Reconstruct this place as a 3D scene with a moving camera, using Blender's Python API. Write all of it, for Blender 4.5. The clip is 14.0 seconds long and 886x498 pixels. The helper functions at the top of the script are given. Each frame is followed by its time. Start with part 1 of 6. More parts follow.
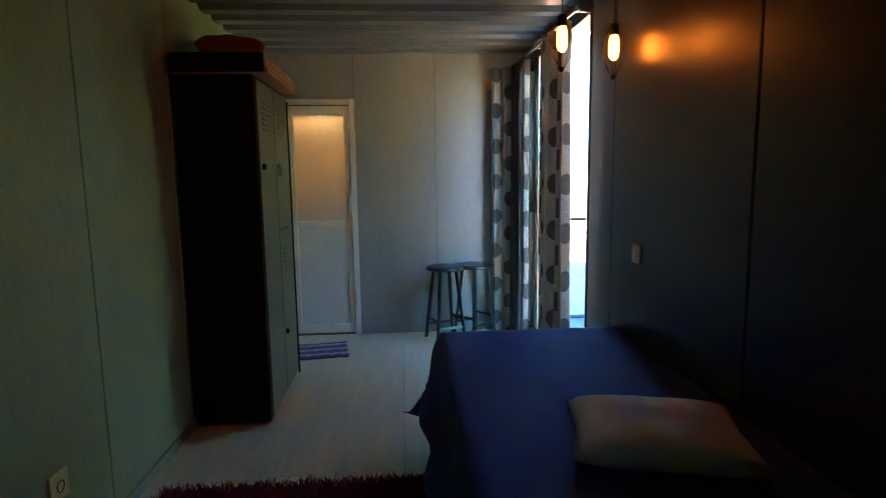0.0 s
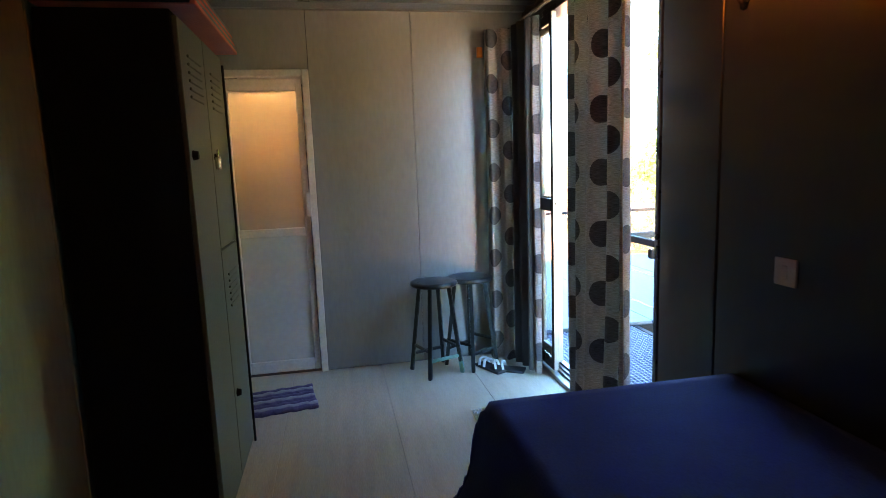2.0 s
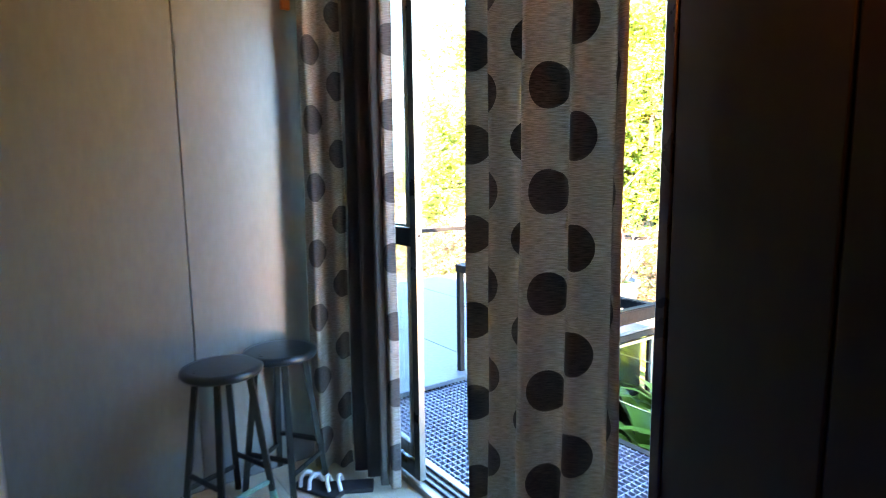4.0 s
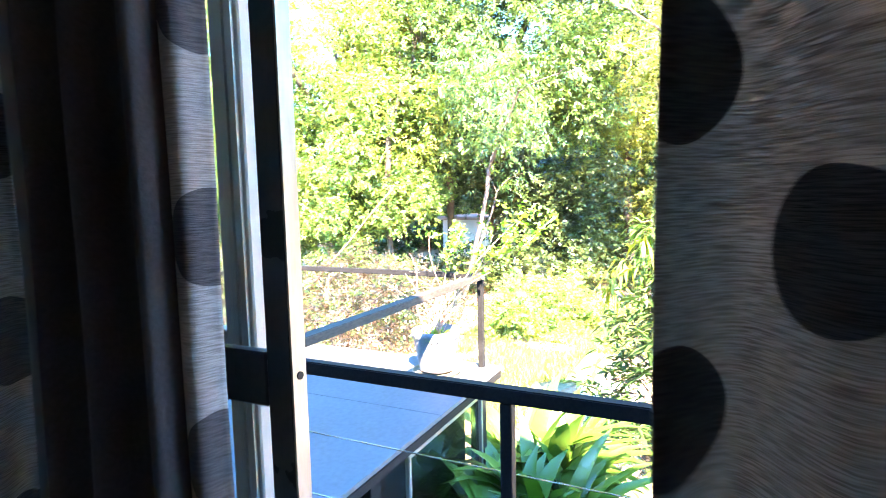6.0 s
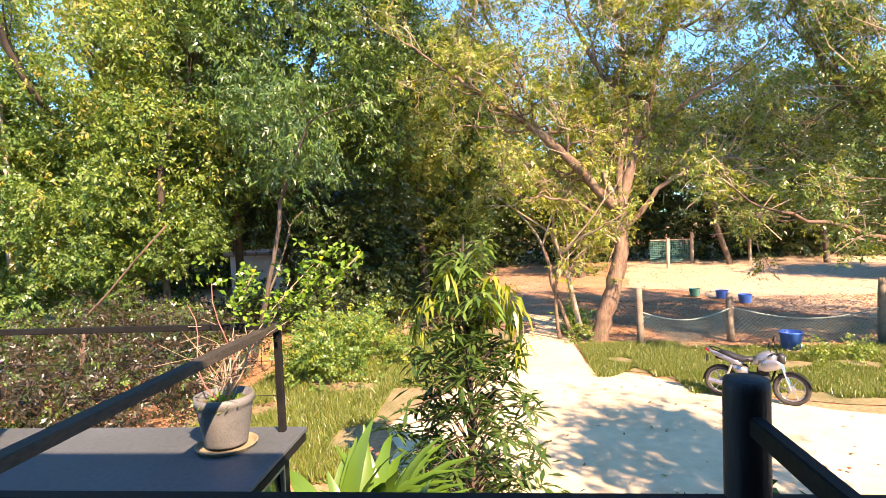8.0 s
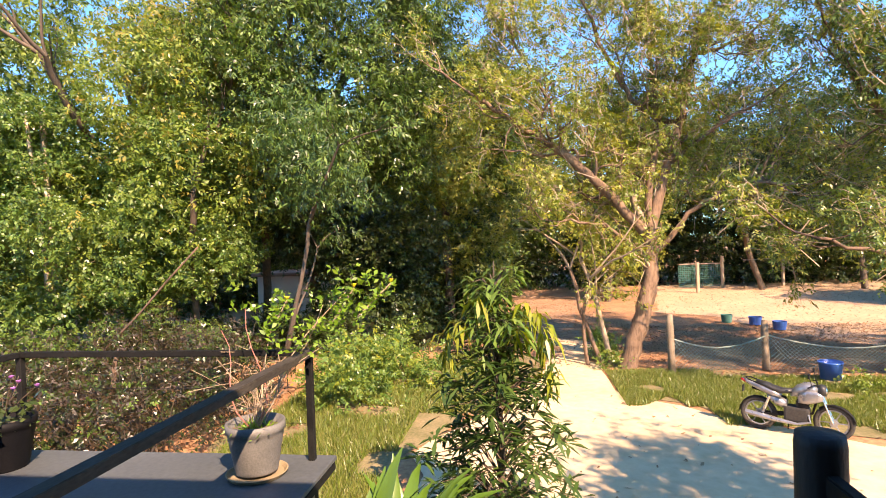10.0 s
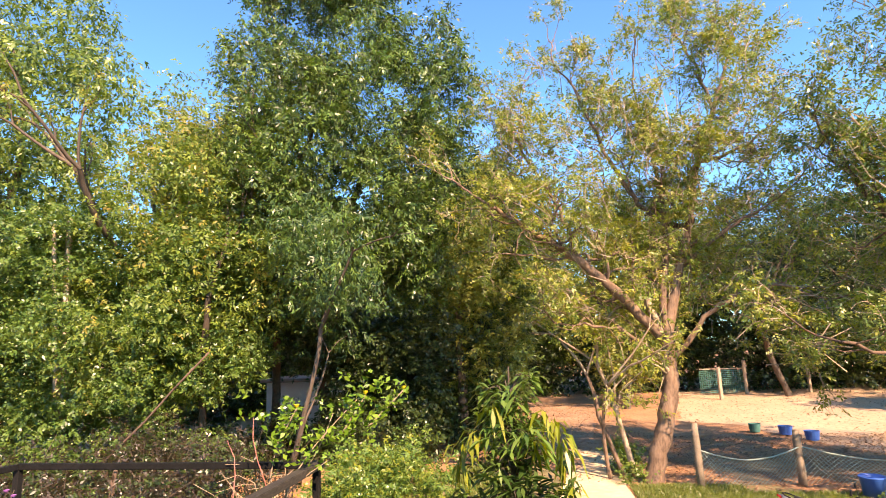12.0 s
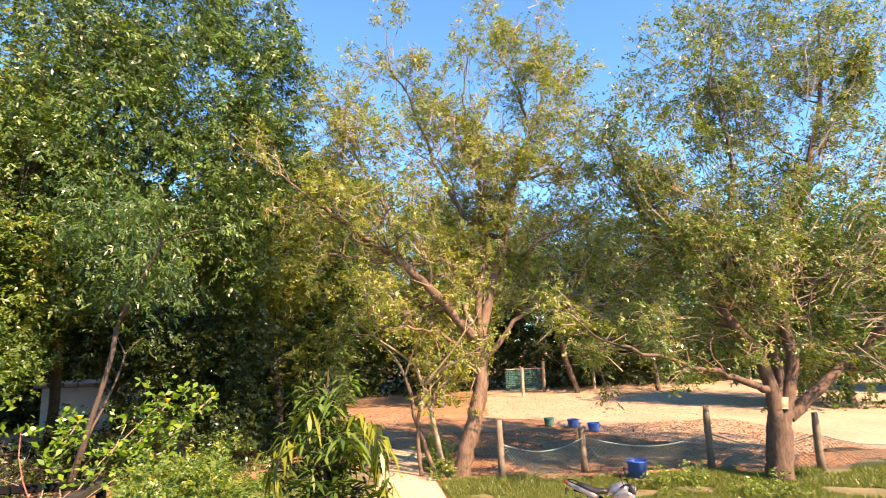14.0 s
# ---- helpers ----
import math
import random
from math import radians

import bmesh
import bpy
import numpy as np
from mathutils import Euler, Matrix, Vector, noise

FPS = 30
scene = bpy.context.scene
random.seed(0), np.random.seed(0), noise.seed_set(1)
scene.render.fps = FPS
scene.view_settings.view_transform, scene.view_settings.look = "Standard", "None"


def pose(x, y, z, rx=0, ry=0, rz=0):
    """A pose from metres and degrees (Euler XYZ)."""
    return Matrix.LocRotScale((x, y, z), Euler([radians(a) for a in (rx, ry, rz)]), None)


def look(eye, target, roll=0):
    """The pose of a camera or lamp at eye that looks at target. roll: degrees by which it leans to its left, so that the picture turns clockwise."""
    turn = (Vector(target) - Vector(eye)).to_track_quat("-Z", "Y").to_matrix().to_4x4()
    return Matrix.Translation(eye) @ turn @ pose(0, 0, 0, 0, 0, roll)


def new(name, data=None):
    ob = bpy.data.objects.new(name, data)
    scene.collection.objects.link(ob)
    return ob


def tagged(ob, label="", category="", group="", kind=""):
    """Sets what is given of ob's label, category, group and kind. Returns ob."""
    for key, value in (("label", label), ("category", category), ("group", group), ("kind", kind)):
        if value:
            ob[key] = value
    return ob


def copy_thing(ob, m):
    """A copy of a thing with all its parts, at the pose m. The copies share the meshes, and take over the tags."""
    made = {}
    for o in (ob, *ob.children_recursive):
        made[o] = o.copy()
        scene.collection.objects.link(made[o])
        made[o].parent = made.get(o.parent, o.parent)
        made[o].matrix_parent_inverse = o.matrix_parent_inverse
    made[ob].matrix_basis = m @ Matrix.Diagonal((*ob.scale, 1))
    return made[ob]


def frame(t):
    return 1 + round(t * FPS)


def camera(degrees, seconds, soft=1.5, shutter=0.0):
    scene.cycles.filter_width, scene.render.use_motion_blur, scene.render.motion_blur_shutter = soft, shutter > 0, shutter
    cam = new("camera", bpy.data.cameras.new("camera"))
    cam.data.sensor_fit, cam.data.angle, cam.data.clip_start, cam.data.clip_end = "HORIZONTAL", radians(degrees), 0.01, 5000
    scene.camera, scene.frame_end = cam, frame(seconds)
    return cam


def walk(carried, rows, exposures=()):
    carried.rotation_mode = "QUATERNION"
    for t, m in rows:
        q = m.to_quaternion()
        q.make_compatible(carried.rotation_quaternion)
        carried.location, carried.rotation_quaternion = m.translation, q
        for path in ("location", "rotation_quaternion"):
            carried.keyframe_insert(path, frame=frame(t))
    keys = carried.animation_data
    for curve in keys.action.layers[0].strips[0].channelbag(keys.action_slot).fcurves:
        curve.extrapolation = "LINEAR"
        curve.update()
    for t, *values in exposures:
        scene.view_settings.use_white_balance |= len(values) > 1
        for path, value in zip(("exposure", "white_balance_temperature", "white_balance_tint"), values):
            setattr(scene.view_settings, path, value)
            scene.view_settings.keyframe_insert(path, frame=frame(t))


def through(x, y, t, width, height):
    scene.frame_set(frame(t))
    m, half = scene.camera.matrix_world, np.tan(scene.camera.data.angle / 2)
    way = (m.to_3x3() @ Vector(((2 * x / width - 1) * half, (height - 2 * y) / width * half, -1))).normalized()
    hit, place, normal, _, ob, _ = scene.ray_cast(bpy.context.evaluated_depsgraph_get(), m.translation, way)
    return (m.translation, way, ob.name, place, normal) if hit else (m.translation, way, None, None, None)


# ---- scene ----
cam = camera(76.0, 14.0, soft=0.8, shutter=0.3)

# seconds, place, (yaw, pitch, roll)
PATH = [
    (0.0, (0.0, 0.0, 1.4), (-4.1, -7.6, 0.8)),
    (0.5, (-0.06, 0.30, 1.42), (-0.5, -7.0, 0.8)),
    (1.0, (-0.16, 0.53, 1.39), (-4.3, -7.6, -0.6)),
    (1.5, (-0.27, 0.77, 1.4), (-9.8, -7.3, 1.9)),
    (2.0, (-0.28, 1.03, 1.38), (-11.0, -8.3, 2.1)),
    (2.5, (-0.24, 1.34, 1.39), (-10.5, -7.4, 0.8)),
    (3.0, (-0.24, 1.64, 1.37), (-16.7, -7.5, -0.1)),
    (3.5, (-0.24, 1.98, 1.38), (-25.9, -7.9, 0.5)),
    (4.3, (-0.14, 2.66, 1.38), (-41.0, -7.2, 0.7)),
    (5.1, (0.14, 3.32, 1.38), (-53.0, -6.3, 1.0)),
    (5.8, (0.385, 3.720, 1.378), (-61.55, -5.67, 1.21)),
    (6.0, (0.458, 3.817, 1.372), (-63.99, -5.47, 1.33)),
    (6.5, (0.630, 4.020, 1.368), (-69.53, -4.79, 1.49)),
    (7.0, (0.722, 4.054, 1.384), (-74.90, -4.21, 1.68)),
    (7.5, (0.790, 4.038, 1.400), (-80.52, -3.50, 1.91)),
    (8.0, (0.842, 3.988, 1.400), (-84.62, -2.91, 2.37)),
    (10.5, (0.870, 4.062, 1.452), (-80.00, 1.48, 1.56)),
    (11.0, (0.866, 4.062, 1.450), (-77.56, 5.35, 1.29)),
    (11.5, (0.870, 4.063, 1.452), (-78.78, 8.43, 1.79)),
    (12.0, (0.870, 4.063, 1.454), (-80.97, 9.79, 2.05)),
    (12.5, (0.875, 4.064, 1.459), (-84.42, 10.06, 1.82)),
    (13.0, (0.878, 4.064, 1.463), (-88.31, 10.02, 1.33)),
    (13.5, (0.880, 4.065, 1.468), (-93.95, 9.83, 0.97)),
    (14.0, (0.878, 4.065, 1.472), (-98.63, 9.30, 1.69)),
]
walk(cam, [(t, pose(*p, 90 + r[1], r[2], r[0])) for t, p, r in PATH],
     exposures=[
         (0.0, 5.4, 8400, 18), (1.0, 5.4, 8600, 25), (2.0, 5.5, 9500, 30), (3.0, 5.6, 10000, 32), (3.7, 5.6, 10000, 32), (5.8, 4.85, 7400, 27), (6.0, 4.7, 7200, 27), (6.5, 3.75, 7300, 27),
         (7.0, 2.7, 8200, 28), (7.5, 2.15, 8800, 29), (8.2, 1.75, 9000, 30), (11.0, 1.5, 9400, 31), (14.0, 1.45, 9500, 31)])

# ---- light ----
SUN_AZ, SUN_EL = math.atan2(-0.57, -0.82), radians(42)
world = bpy.data.worlds.new("sky")
scene.world = world
world.use_nodes = True
wn = world.node_tree.nodes
sky = wn.new("ShaderNodeTexSky")
sky.sky_type, sky.sun_disc = "NISHITA", False
sky.sun_elevation, sky.sun_rotation = SUN_EL, math.pi / 2 - SUN_AZ
sky.altitude, sky.air_density, sky.dust_density = 300, 1.0, 0.1
sky.ozone_density = 3.0
tint = wn.new("ShaderNodeMix")
tint.data_type, tint.blend_type = "RGBA", "MULTIPLY"
tint.inputs[0].default_value, tint.inputs[7].default_value = 1.0, (0.33, 0.98, 1.42, 1)
world.node_tree.links.new(sky.outputs[0], tint.inputs[6])
world.node_tree.links.new(tint.outputs[2], wn["Background"].inputs[0])
wn["Background"].inputs[1].default_value = 0.13
sun = new("sun", bpy.data.lights.new("sun", "SUN"))
sun.data.energy, sun.data.angle, sun.data.color = 5.0, radians(0.55), (1.0, 0.91, 0.77)
sun_dir = Vector((math.cos(SUN_AZ) * math.cos(SUN_EL), math.sin(SUN_AZ) * math.cos(SUN_EL), math.sin(SUN_EL)))
sun.matrix_world = look(sun_dir * 40, (0, 0, 0))

# ---- materials ----
def mat(name, a, b, rough=0.6, scale=8.0, bump=0.1, metal=0.0, fine=90.0, stretch=(1, 1, 1), spec=0.5, patch=0.5, island=0.0, sheen=0.0):
    """Two colours mixed by coarse and fine noise, with fine relief."""
    m = bpy.data.materials.new(name)
    m.use_nodes = True
    n, l = m.node_tree.nodes, m.node_tree.links
    p = n["Principled BSDF"]
    tc, mp = n.new("ShaderNodeTexCoord"), n.new("ShaderNodeMapping")
    mp.inputs["Scale"].default_value = stretch
    l.new(tc.outputs["Object"], mp.inputs["Vector"])
    n1, n2 = n.new("ShaderNodeTexNoise"), n.new("ShaderNodeTexNoise")
    n1.inputs["Scale"].default_value, n1.inputs["Detail"].default_value = scale, 6
    n2.inputs["Scale"].default_value, n2.inputs["Detail"].default_value = fine, 4
    l.new(mp.outputs[0], n1.inputs["Vector"]), l.new(mp.outputs[0], n2.inputs["Vector"])
    add = n.new("ShaderNodeMix")
    add.inputs[0].default_value = patch
    l.new(n2.outputs["Fac"], add.inputs[2]), l.new(n1.outputs["Fac"], add.inputs[3])
    ramp = n.new("ShaderNodeValToRGB")
    ramp.color_ramp.elements[0].position, ramp.color_ramp.elements[1].position = 0.34, 0.66
    ramp.color_ramp.elements[0].color, ramp.color_ramp.elements[1].color = (*a, 1), (*b, 1)
    fac = add.outputs[0]
    if island:
        info, sh = n.new("ShaderNodeObjectInfo"), n.new("ShaderNodeMath")
        sh.operation = "MULTIPLY_ADD"
        sh.inputs[1].default_value = island
        l.new(info.outputs["Random"], sh.inputs[0]), l.new(fac, sh.inputs[2])
        fac = sh.outputs[0]
    l.new(fac, ramp.inputs[0]), l.new(ramp.outputs[0], p.inputs["Base Color"])
    p.inputs["Metallic"].default_value, p.inputs["Specular IOR Level"].default_value = metal, spec
    rr = n.new("ShaderNodeMapRange")
    rr.inputs["To Min"].default_value, rr.inputs["To Max"].default_value = max(0.03, rough - 0.1), min(1, rough + 0.1)
    l.new(n1.outputs["Fac"], rr.inputs[0]), l.new(rr.outputs[0], p.inputs["Roughness"])
    p.inputs["Sheen Weight"].default_value = sheen
    if bump:
        bp = n.new("ShaderNodeBump")
        bp.inputs["Strength"].default_value, bp.inputs["Distance"].default_value = bump, 0.01
        l.new(add.outputs[0], bp.inputs["Height"]), l.new(bp.outputs[0], p.inputs["Normal"])
    return m


def leaf_mat(name, colours, through=0.35, rough=0.36):
    """Leaves whose colour varies from leaf to leaf, with light passing through."""
    m = bpy.data.materials.new(name)
    m.use_nodes = True
    n, l = m.node_tree.nodes, m.node_tree.links
    p = n["Principled BSDF"]
    geo, ramp = n.new("ShaderNodeNewGeometry"), n.new("ShaderNodeValToRGB")
    el = ramp.color_ramp.elements
    for i, c in enumerate(colours):
        e = el[i] if i < 2 else el.new(0.5)
        e.position, e.color = i / (len(colours) - 1), (*c, 1)
    for i, c in enumerate(colours):
        el[i].position = i / (len(colours) - 1)
        el[i].color = (*c, 1)
    tr, mix, out = n.new("ShaderNodeBsdfTranslucent"), n.new("ShaderNodeMixShader"), n["Material Output"]
    l.new(geo.outputs["Random Per Island"], ramp.inputs[0])
    l.new(ramp.outputs[0], p.inputs["Base Color"])
    warm = n.new("ShaderNodeMix")
    warm.data_type, warm.blend_type = "RGBA", "MULTIPLY"
    warm.inputs[0].default_value = 1.0
    warm.inputs[7].default_value = (1.12, 1.2, 0.42, 1)
    l.new(ramp.outputs[0], warm.inputs[6]), l.new(warm.outputs[2], tr.inputs[0])
    p.inputs["Roughness"].default_value = rough
    mix.inputs[0].default_value = through
    l.new(p.outputs[0], mix.inputs[1]), l.new(tr.outputs[0], mix.inputs[2]), l.new(mix.outputs[0], out.inputs[0])
    return m


def glow_mat(name, colour, strength):
    m = bpy.data.materials.new(name)
    m.use_nodes = True
    p = m.node_tree.nodes["Principled BSDF"]
    p.inputs["Base Color"].default_value = (*colour, 1)
    p.inputs["Emission Color"].default_value, p.inputs["Emission Strength"].default_value = (*colour, 1), strength
    return m


def glass_mat(name, tint=(0.93, 0.96, 0.95)):
    m = bpy.data.materials.new(name)
    m.use_nodes = True
    p = m.node_tree.nodes["Principled BSDF"]
    p.inputs["Base Color"].default_value, p.inputs["Roughness"].default_value = (*tint, 1), 0.02
    p.inputs["Transmission Weight"].default_value, p.inputs["IOR"].default_value = 1.0, 1.45
    return m


WALL = mat("wall paint", (0.222, 0.305, 0.20), (0.36, 0.455, 0.32), 0.42, 1.6, 0.06, fine=40, stretch=(1, 1, 0.35), patch=0.7)
# Right wall paint set far below the left wall's to hold its shade.
WALL_R = mat("gloss wall paint darkened for shade", (0.02, 0.0215, 0.019), (0.032, 0.034, 0.031), 0.33, 1.6, 0.04, fine=40, stretch=(1, 1, 0.35), patch=0.7)
WALL_E = mat("grey end wall paint", (0.19, 0.197, 0.18), (0.265, 0.27, 0.25), 0.34, 1.3, 0.05, fine=50, stretch=(1, 1, 0.3), patch=0.7)
SEAM = mat("dark joint", (0.01, 0.01, 0.01), (0.02, 0.02, 0.02), 0.7)
CEIL = mat("ceiling paint", (0.12, 0.12, 0.11), (0.19, 0.19, 0.175), 0.32, 2.0, 0.05)
BOARD = mat("pale floor board", (0.46, 0.34, 0.235), (0.62, 0.475, 0.335), 0.55, 2.2, 0.12, fine=24, stretch=(9, 1, 1), island=0.12, patch=0.5)
TRIM = mat("weathered white frame", (0.62, 0.57, 0.51), (0.78, 0.73, 0.66), 0.4, 5, 0.1, fine=60)
PANEL = mat("white plastic panel", (0.60, 0.57, 0.52), (0.68, 0.65, 0.60), -0.06, 2, 0.0, fine=30)
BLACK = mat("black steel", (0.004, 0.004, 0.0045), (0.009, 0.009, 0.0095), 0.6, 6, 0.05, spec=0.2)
LOCKER = mat("olive locker paint", (0.11, 0.125, 0.09), (0.175, 0.185, 0.14), 0.42, 5, 0.08)
BLUE = mat("blue bed sheet", (0.008, 0.032, 0.16), (0.013, 0.046, 0.22), 0.9, 3, 0.25, fine=140, sheen=0.06, spec=0.2)
PILLOW = mat("grey pillow cloth", (0.40, 0.40, 0.42), (0.52, 0.52, 0.53), 0.9, 5, 0.2, fine=160)
WOOD_D = mat("dark bed wood", (0.03, 0.02, 0.015), (0.06, 0.04, 0.03), 0.5, 4, 0.1, stretch=(1, 6, 6))
SHAG = leaf_mat("magenta shag yarn", [(0.22, 0.012, 0.07), (0.33, 0.02, 0.12), (0.15, 0.01, 0.06)], 0.1, 0.8)
CORAL = mat("coral striped cloth", (0.62, 0.16, 0.10), (0.74, 0.24, 0.16), 0.85, 6, 0.2, fine=120)
TEAL = mat("teal stripe cloth", (0.16, 0.20, 0.19), (0.24, 0.28, 0.25), 0.85, 6, 0.2)
RED = mat("dark red cushion", (0.20, 0.035, 0.02), (0.32, 0.07, 0.03), 0.85, 5, 0.2)
STOOL = mat("dark green stool paint", (0.008, 0.013, 0.012), (0.02, 0.032, 0.03), 0.3, 9, 0.1)
TURQ = mat("turquoise worn paint", (0.05, 0.25, 0.2), (0.1, 0.36, 0.28), 0.45, 9, 0.1)
CHROME = mat("bright metal", (0.6, 0.6, 0.6), (0.75, 0.75, 0.75), 0.22, 9, 0.02, metal=1.0)
PLATE = mat("white switch plastic", (0.62, 0.6, 0.56), (0.7, 0.68, 0.64), 0.35, 5, 0.01)
ALU = mat("bronze aluminium", (0.035, 0.034, 0.034), (0.055, 0.053, 0.052), 0.3, 8, 0.03, metal=0.4)
# Pale metal; on the closing edge and stile strips it paints in the light.
ALU_L = mat("pale aluminium, also for lit edges", (0.34, 0.30, 0.24), (0.45, 0.40, 0.33), 0.35, 12, 0.05, metal=0.6, stretch=(1, 1, 0.2))
GLASS = glass_mat("clear glass")
MATT = mat("purple woven mat", (0.07, 0.055, 0.14), (0.16, 0.13, 0.24), 0.95, 30, 0.4)
MATL = mat("pale woven stripe", (0.32, 0.28, 0.33), (0.45, 0.4, 0.45), 0.95, 30, 0.4)
GREYRUG = leaf_mat("pale grey rug pile", [(0.66, 0.64, 0.66), (0.78, 0.76, 0.76), (0.55, 0.54, 0.58)], 0.1, 0.9)
RAIL = mat("charcoal rail paint", (0.007, 0.0075, 0.0075), (0.017, 0.017, 0.017), 0.6, 7, 0.1, spec=0.12)
RAILW = mat("weathered grey rail top", (0.028, 0.024, 0.019), (0.075, 0.064, 0.05), 0.8, 7, 0.3, stretch=(0.3, 1, 1), spec=0.2)
DECK = mat("grey deck sheet", (0.055, 0.063, 0.067), (0.092, 0.103, 0.108), 0.55, 1.4, 0.08, fine=30)
GRATE = mat("galvanised grate", (0.16, 0.19, 0.25), (0.26, 0.29, 0.35), 0.45, 9, 0.05, metal=0.5)
POT = mat("grey ribbed pot", (0.09, 0.088, 0.082), (0.165, 0.16, 0.148), 0.6, 6, 0.1)
# Pot colour taken almost to black to stand for the deck's shade.
POTD = mat("shade-darkened pot", (0.004, 0.004, 0.005), (0.008, 0.008, 0.009), 0.6, 6, 0.1, spec=0.12)
SAUCER = mat("clay saucer", (0.22, 0.16, 0.09), (0.32, 0.24, 0.14), 0.7, 8, 0.1)
SOIL = mat("dry soil", (0.10, 0.07, 0.045), (0.17, 0.12, 0.08), 0.95, 20, 0.5)
SAND = mat("pale dirt road", (0.50, 0.365, 0.215), (0.68, 0.515, 0.325), 0.95, 0.7, 0.35, fine=7, patch=0.55)
LITTER = mat("leaf litter earth", (0.25, 0.11, 0.05), (0.46, 0.24, 0.12), 0.95, 1.2, 0.6, fine=14, patch=0.45)
PASTURE = mat("ochre sand", (0.38, 0.24, 0.145), (0.53, 0.365, 0.23), 0.95, 0.5, 0.4, fine=6, patch=0.5)
TURF = mat("grass earth", (0.11, 0.105, 0.036), (0.27, 0.20, 0.105), 0.95, 2.5, 0.6, fine=22)
BARK = mat("grey brown bark", (0.06, 0.042, 0.03), (0.14, 0.10, 0.07), 0.9, 7, 0.7, fine=30, stretch=(1, 1, 0.3))
# Bark tone includes the light and crown shade on the limbs.
BARK_W = mat("red-brown bark, lit and shaded tone", (0.06, 0.036, 0.024), (0.20, 0.12, 0.078), 0.9, 9, 1.0, fine=28, stretch=(1, 1, 0.3))
BARK_P = mat("pale dead wood", (0.28, 0.21, 0.15), (0.46, 0.36, 0.26), 0.85, 7, 0.4, stretch=(1, 1, 0.3))
TWIG = mat("thin dry twig", (0.22, 0.155, 0.10), (0.46, 0.345, 0.235), 0.9, 12, 0.2)
REDTWIG = mat("reddish stem", (0.30, 0.10, 0.08), (0.42, 0.18, 0.14), 0.6, 12, 0.1)
STONE = mat("rough fence post", (0.15, 0.11, 0.075), (0.30, 0.225, 0.155), 0.95, 6, 0.6)
NET = mat("pale green wire net", (0.17, 0.22, 0.18), (0.28, 0.33, 0.28), 0.6, 9, 0.0)
NETG = mat("dark green net", (0.04, 0.16, 0.13), (0.07, 0.22, 0.18), 0.8, 6, 0.1)
BINB = mat("blue plastic", (0.02, 0.10, 0.36), (0.04, 0.15, 0.46), 0.35, 6, 0.05)
TYRE = mat("tyre rubber", (0.018, 0.018, 0.018), (0.05, 0.045, 0.04), 0.85, 20, 0.2)
SILVER = mat("silver paint", (0.24, 0.245, 0.26), (0.34, 0.345, 0.36), 0.3, 9, 0.0, metal=0.6)
SEAT = mat("black vinyl", (0.015, 0.015, 0.016), (0.03, 0.03, 0.03), 0.5, 15, 0.1)
TAIL = mat("red lamp plastic", (0.45, 0.02, 0.02), (0.55, 0.04, 0.03), 0.2)
PINK = mat("pale pink plaster", (0.62, 0.48, 0.42), (0.72, 0.58, 0.52), 0.9, 2, 0.1)
ROOFM = mat("clay roof", (0.28, 0.14, 0.10), (0.36, 0.2, 0.14), 0.9, 4, 0.2)
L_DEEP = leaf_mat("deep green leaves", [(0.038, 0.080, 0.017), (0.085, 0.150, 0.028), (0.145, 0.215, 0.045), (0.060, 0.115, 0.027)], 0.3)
L_MID = leaf_mat("mid green leaves", [(0.072, 0.130, 0.022), (0.150, 0.220, 0.034), (0.25, 0.31, 0.062), (0.105, 0.170, 0.030)], 0.35)
L_OLIVE = leaf_mat("olive feathery leaves", [(0.150, 0.190, 0.040), (0.245, 0.275, 0.06), (0.35, 0.355, 0.09), (0.20, 0.205, 0.06)], 0.38)
L_YEL = leaf_mat("yellowing leaves", [(0.264, 0.232, 0.046), (0.388, 0.326, 0.062), (0.202, 0.225, 0.046), (0.434, 0.310, 0.093)], 0.4)
L_LIME = leaf_mat("bright young leaves", [(0.158, 0.210, 0.019), (0.264, 0.300, 0.033), (0.343, 0.330, 0.048), (0.211, 0.240, 0.028)], 0.4)
L_DROOP = leaf_mat("dark drooping leaves", [(0.02, 0.055, 0.014), (0.045, 0.10, 0.02), (0.075, 0.13, 0.03)], 0.25, 0.42)
# Brush colour lowered to stand for the shade under the creepers.
L_DRY_SHADE = leaf_mat("shade-darkened dry brush", [(0.022, 0.016, 0.010), (0.075, 0.047, 0.028), (0.022, 0.024, 0.010), (0.040, 0.025, 0.017)], 0.15)
# Darkened leaf copy: canopy shade is put into the leaf colour.
L_SHADE = leaf_mat("shade-darkened leaves", [(0.018, 0.034, 0.010), (0.034, 0.062, 0.014), (0.06, 0.09, 0.022), (0.026, 0.046, 0.014)], 0.2)
GRASS = leaf_mat("grass blades", [(0.085, 0.145, 0.022), (0.155, 0.21, 0.038), (0.25, 0.24, 0.085), (0.145, 0.195, 0.042)], 0.35)
FLOWER = mat("yellow flower", (0.7, 0.5, 0.02), (0.8, 0.6, 0.05), 0.6)
# Lit copy of the bronze aluminium: daylight on the outer stile is in the colour.
ALU_LIT = mat("bronze aluminium lightened as if lit", (0.36, 0.30, 0.235), (0.46, 0.39, 0.31), 0.4, 8, 0.03)
FROST = mat("translucent white panel", (0.62, 0.58, 0.50), (0.70, 0.66, 0.58), -0.03, 2, 0.0, fine=30)
FROST.node_tree.nodes["Principled BSDF"].inputs["Transmission Weight"].default_value = 0.28
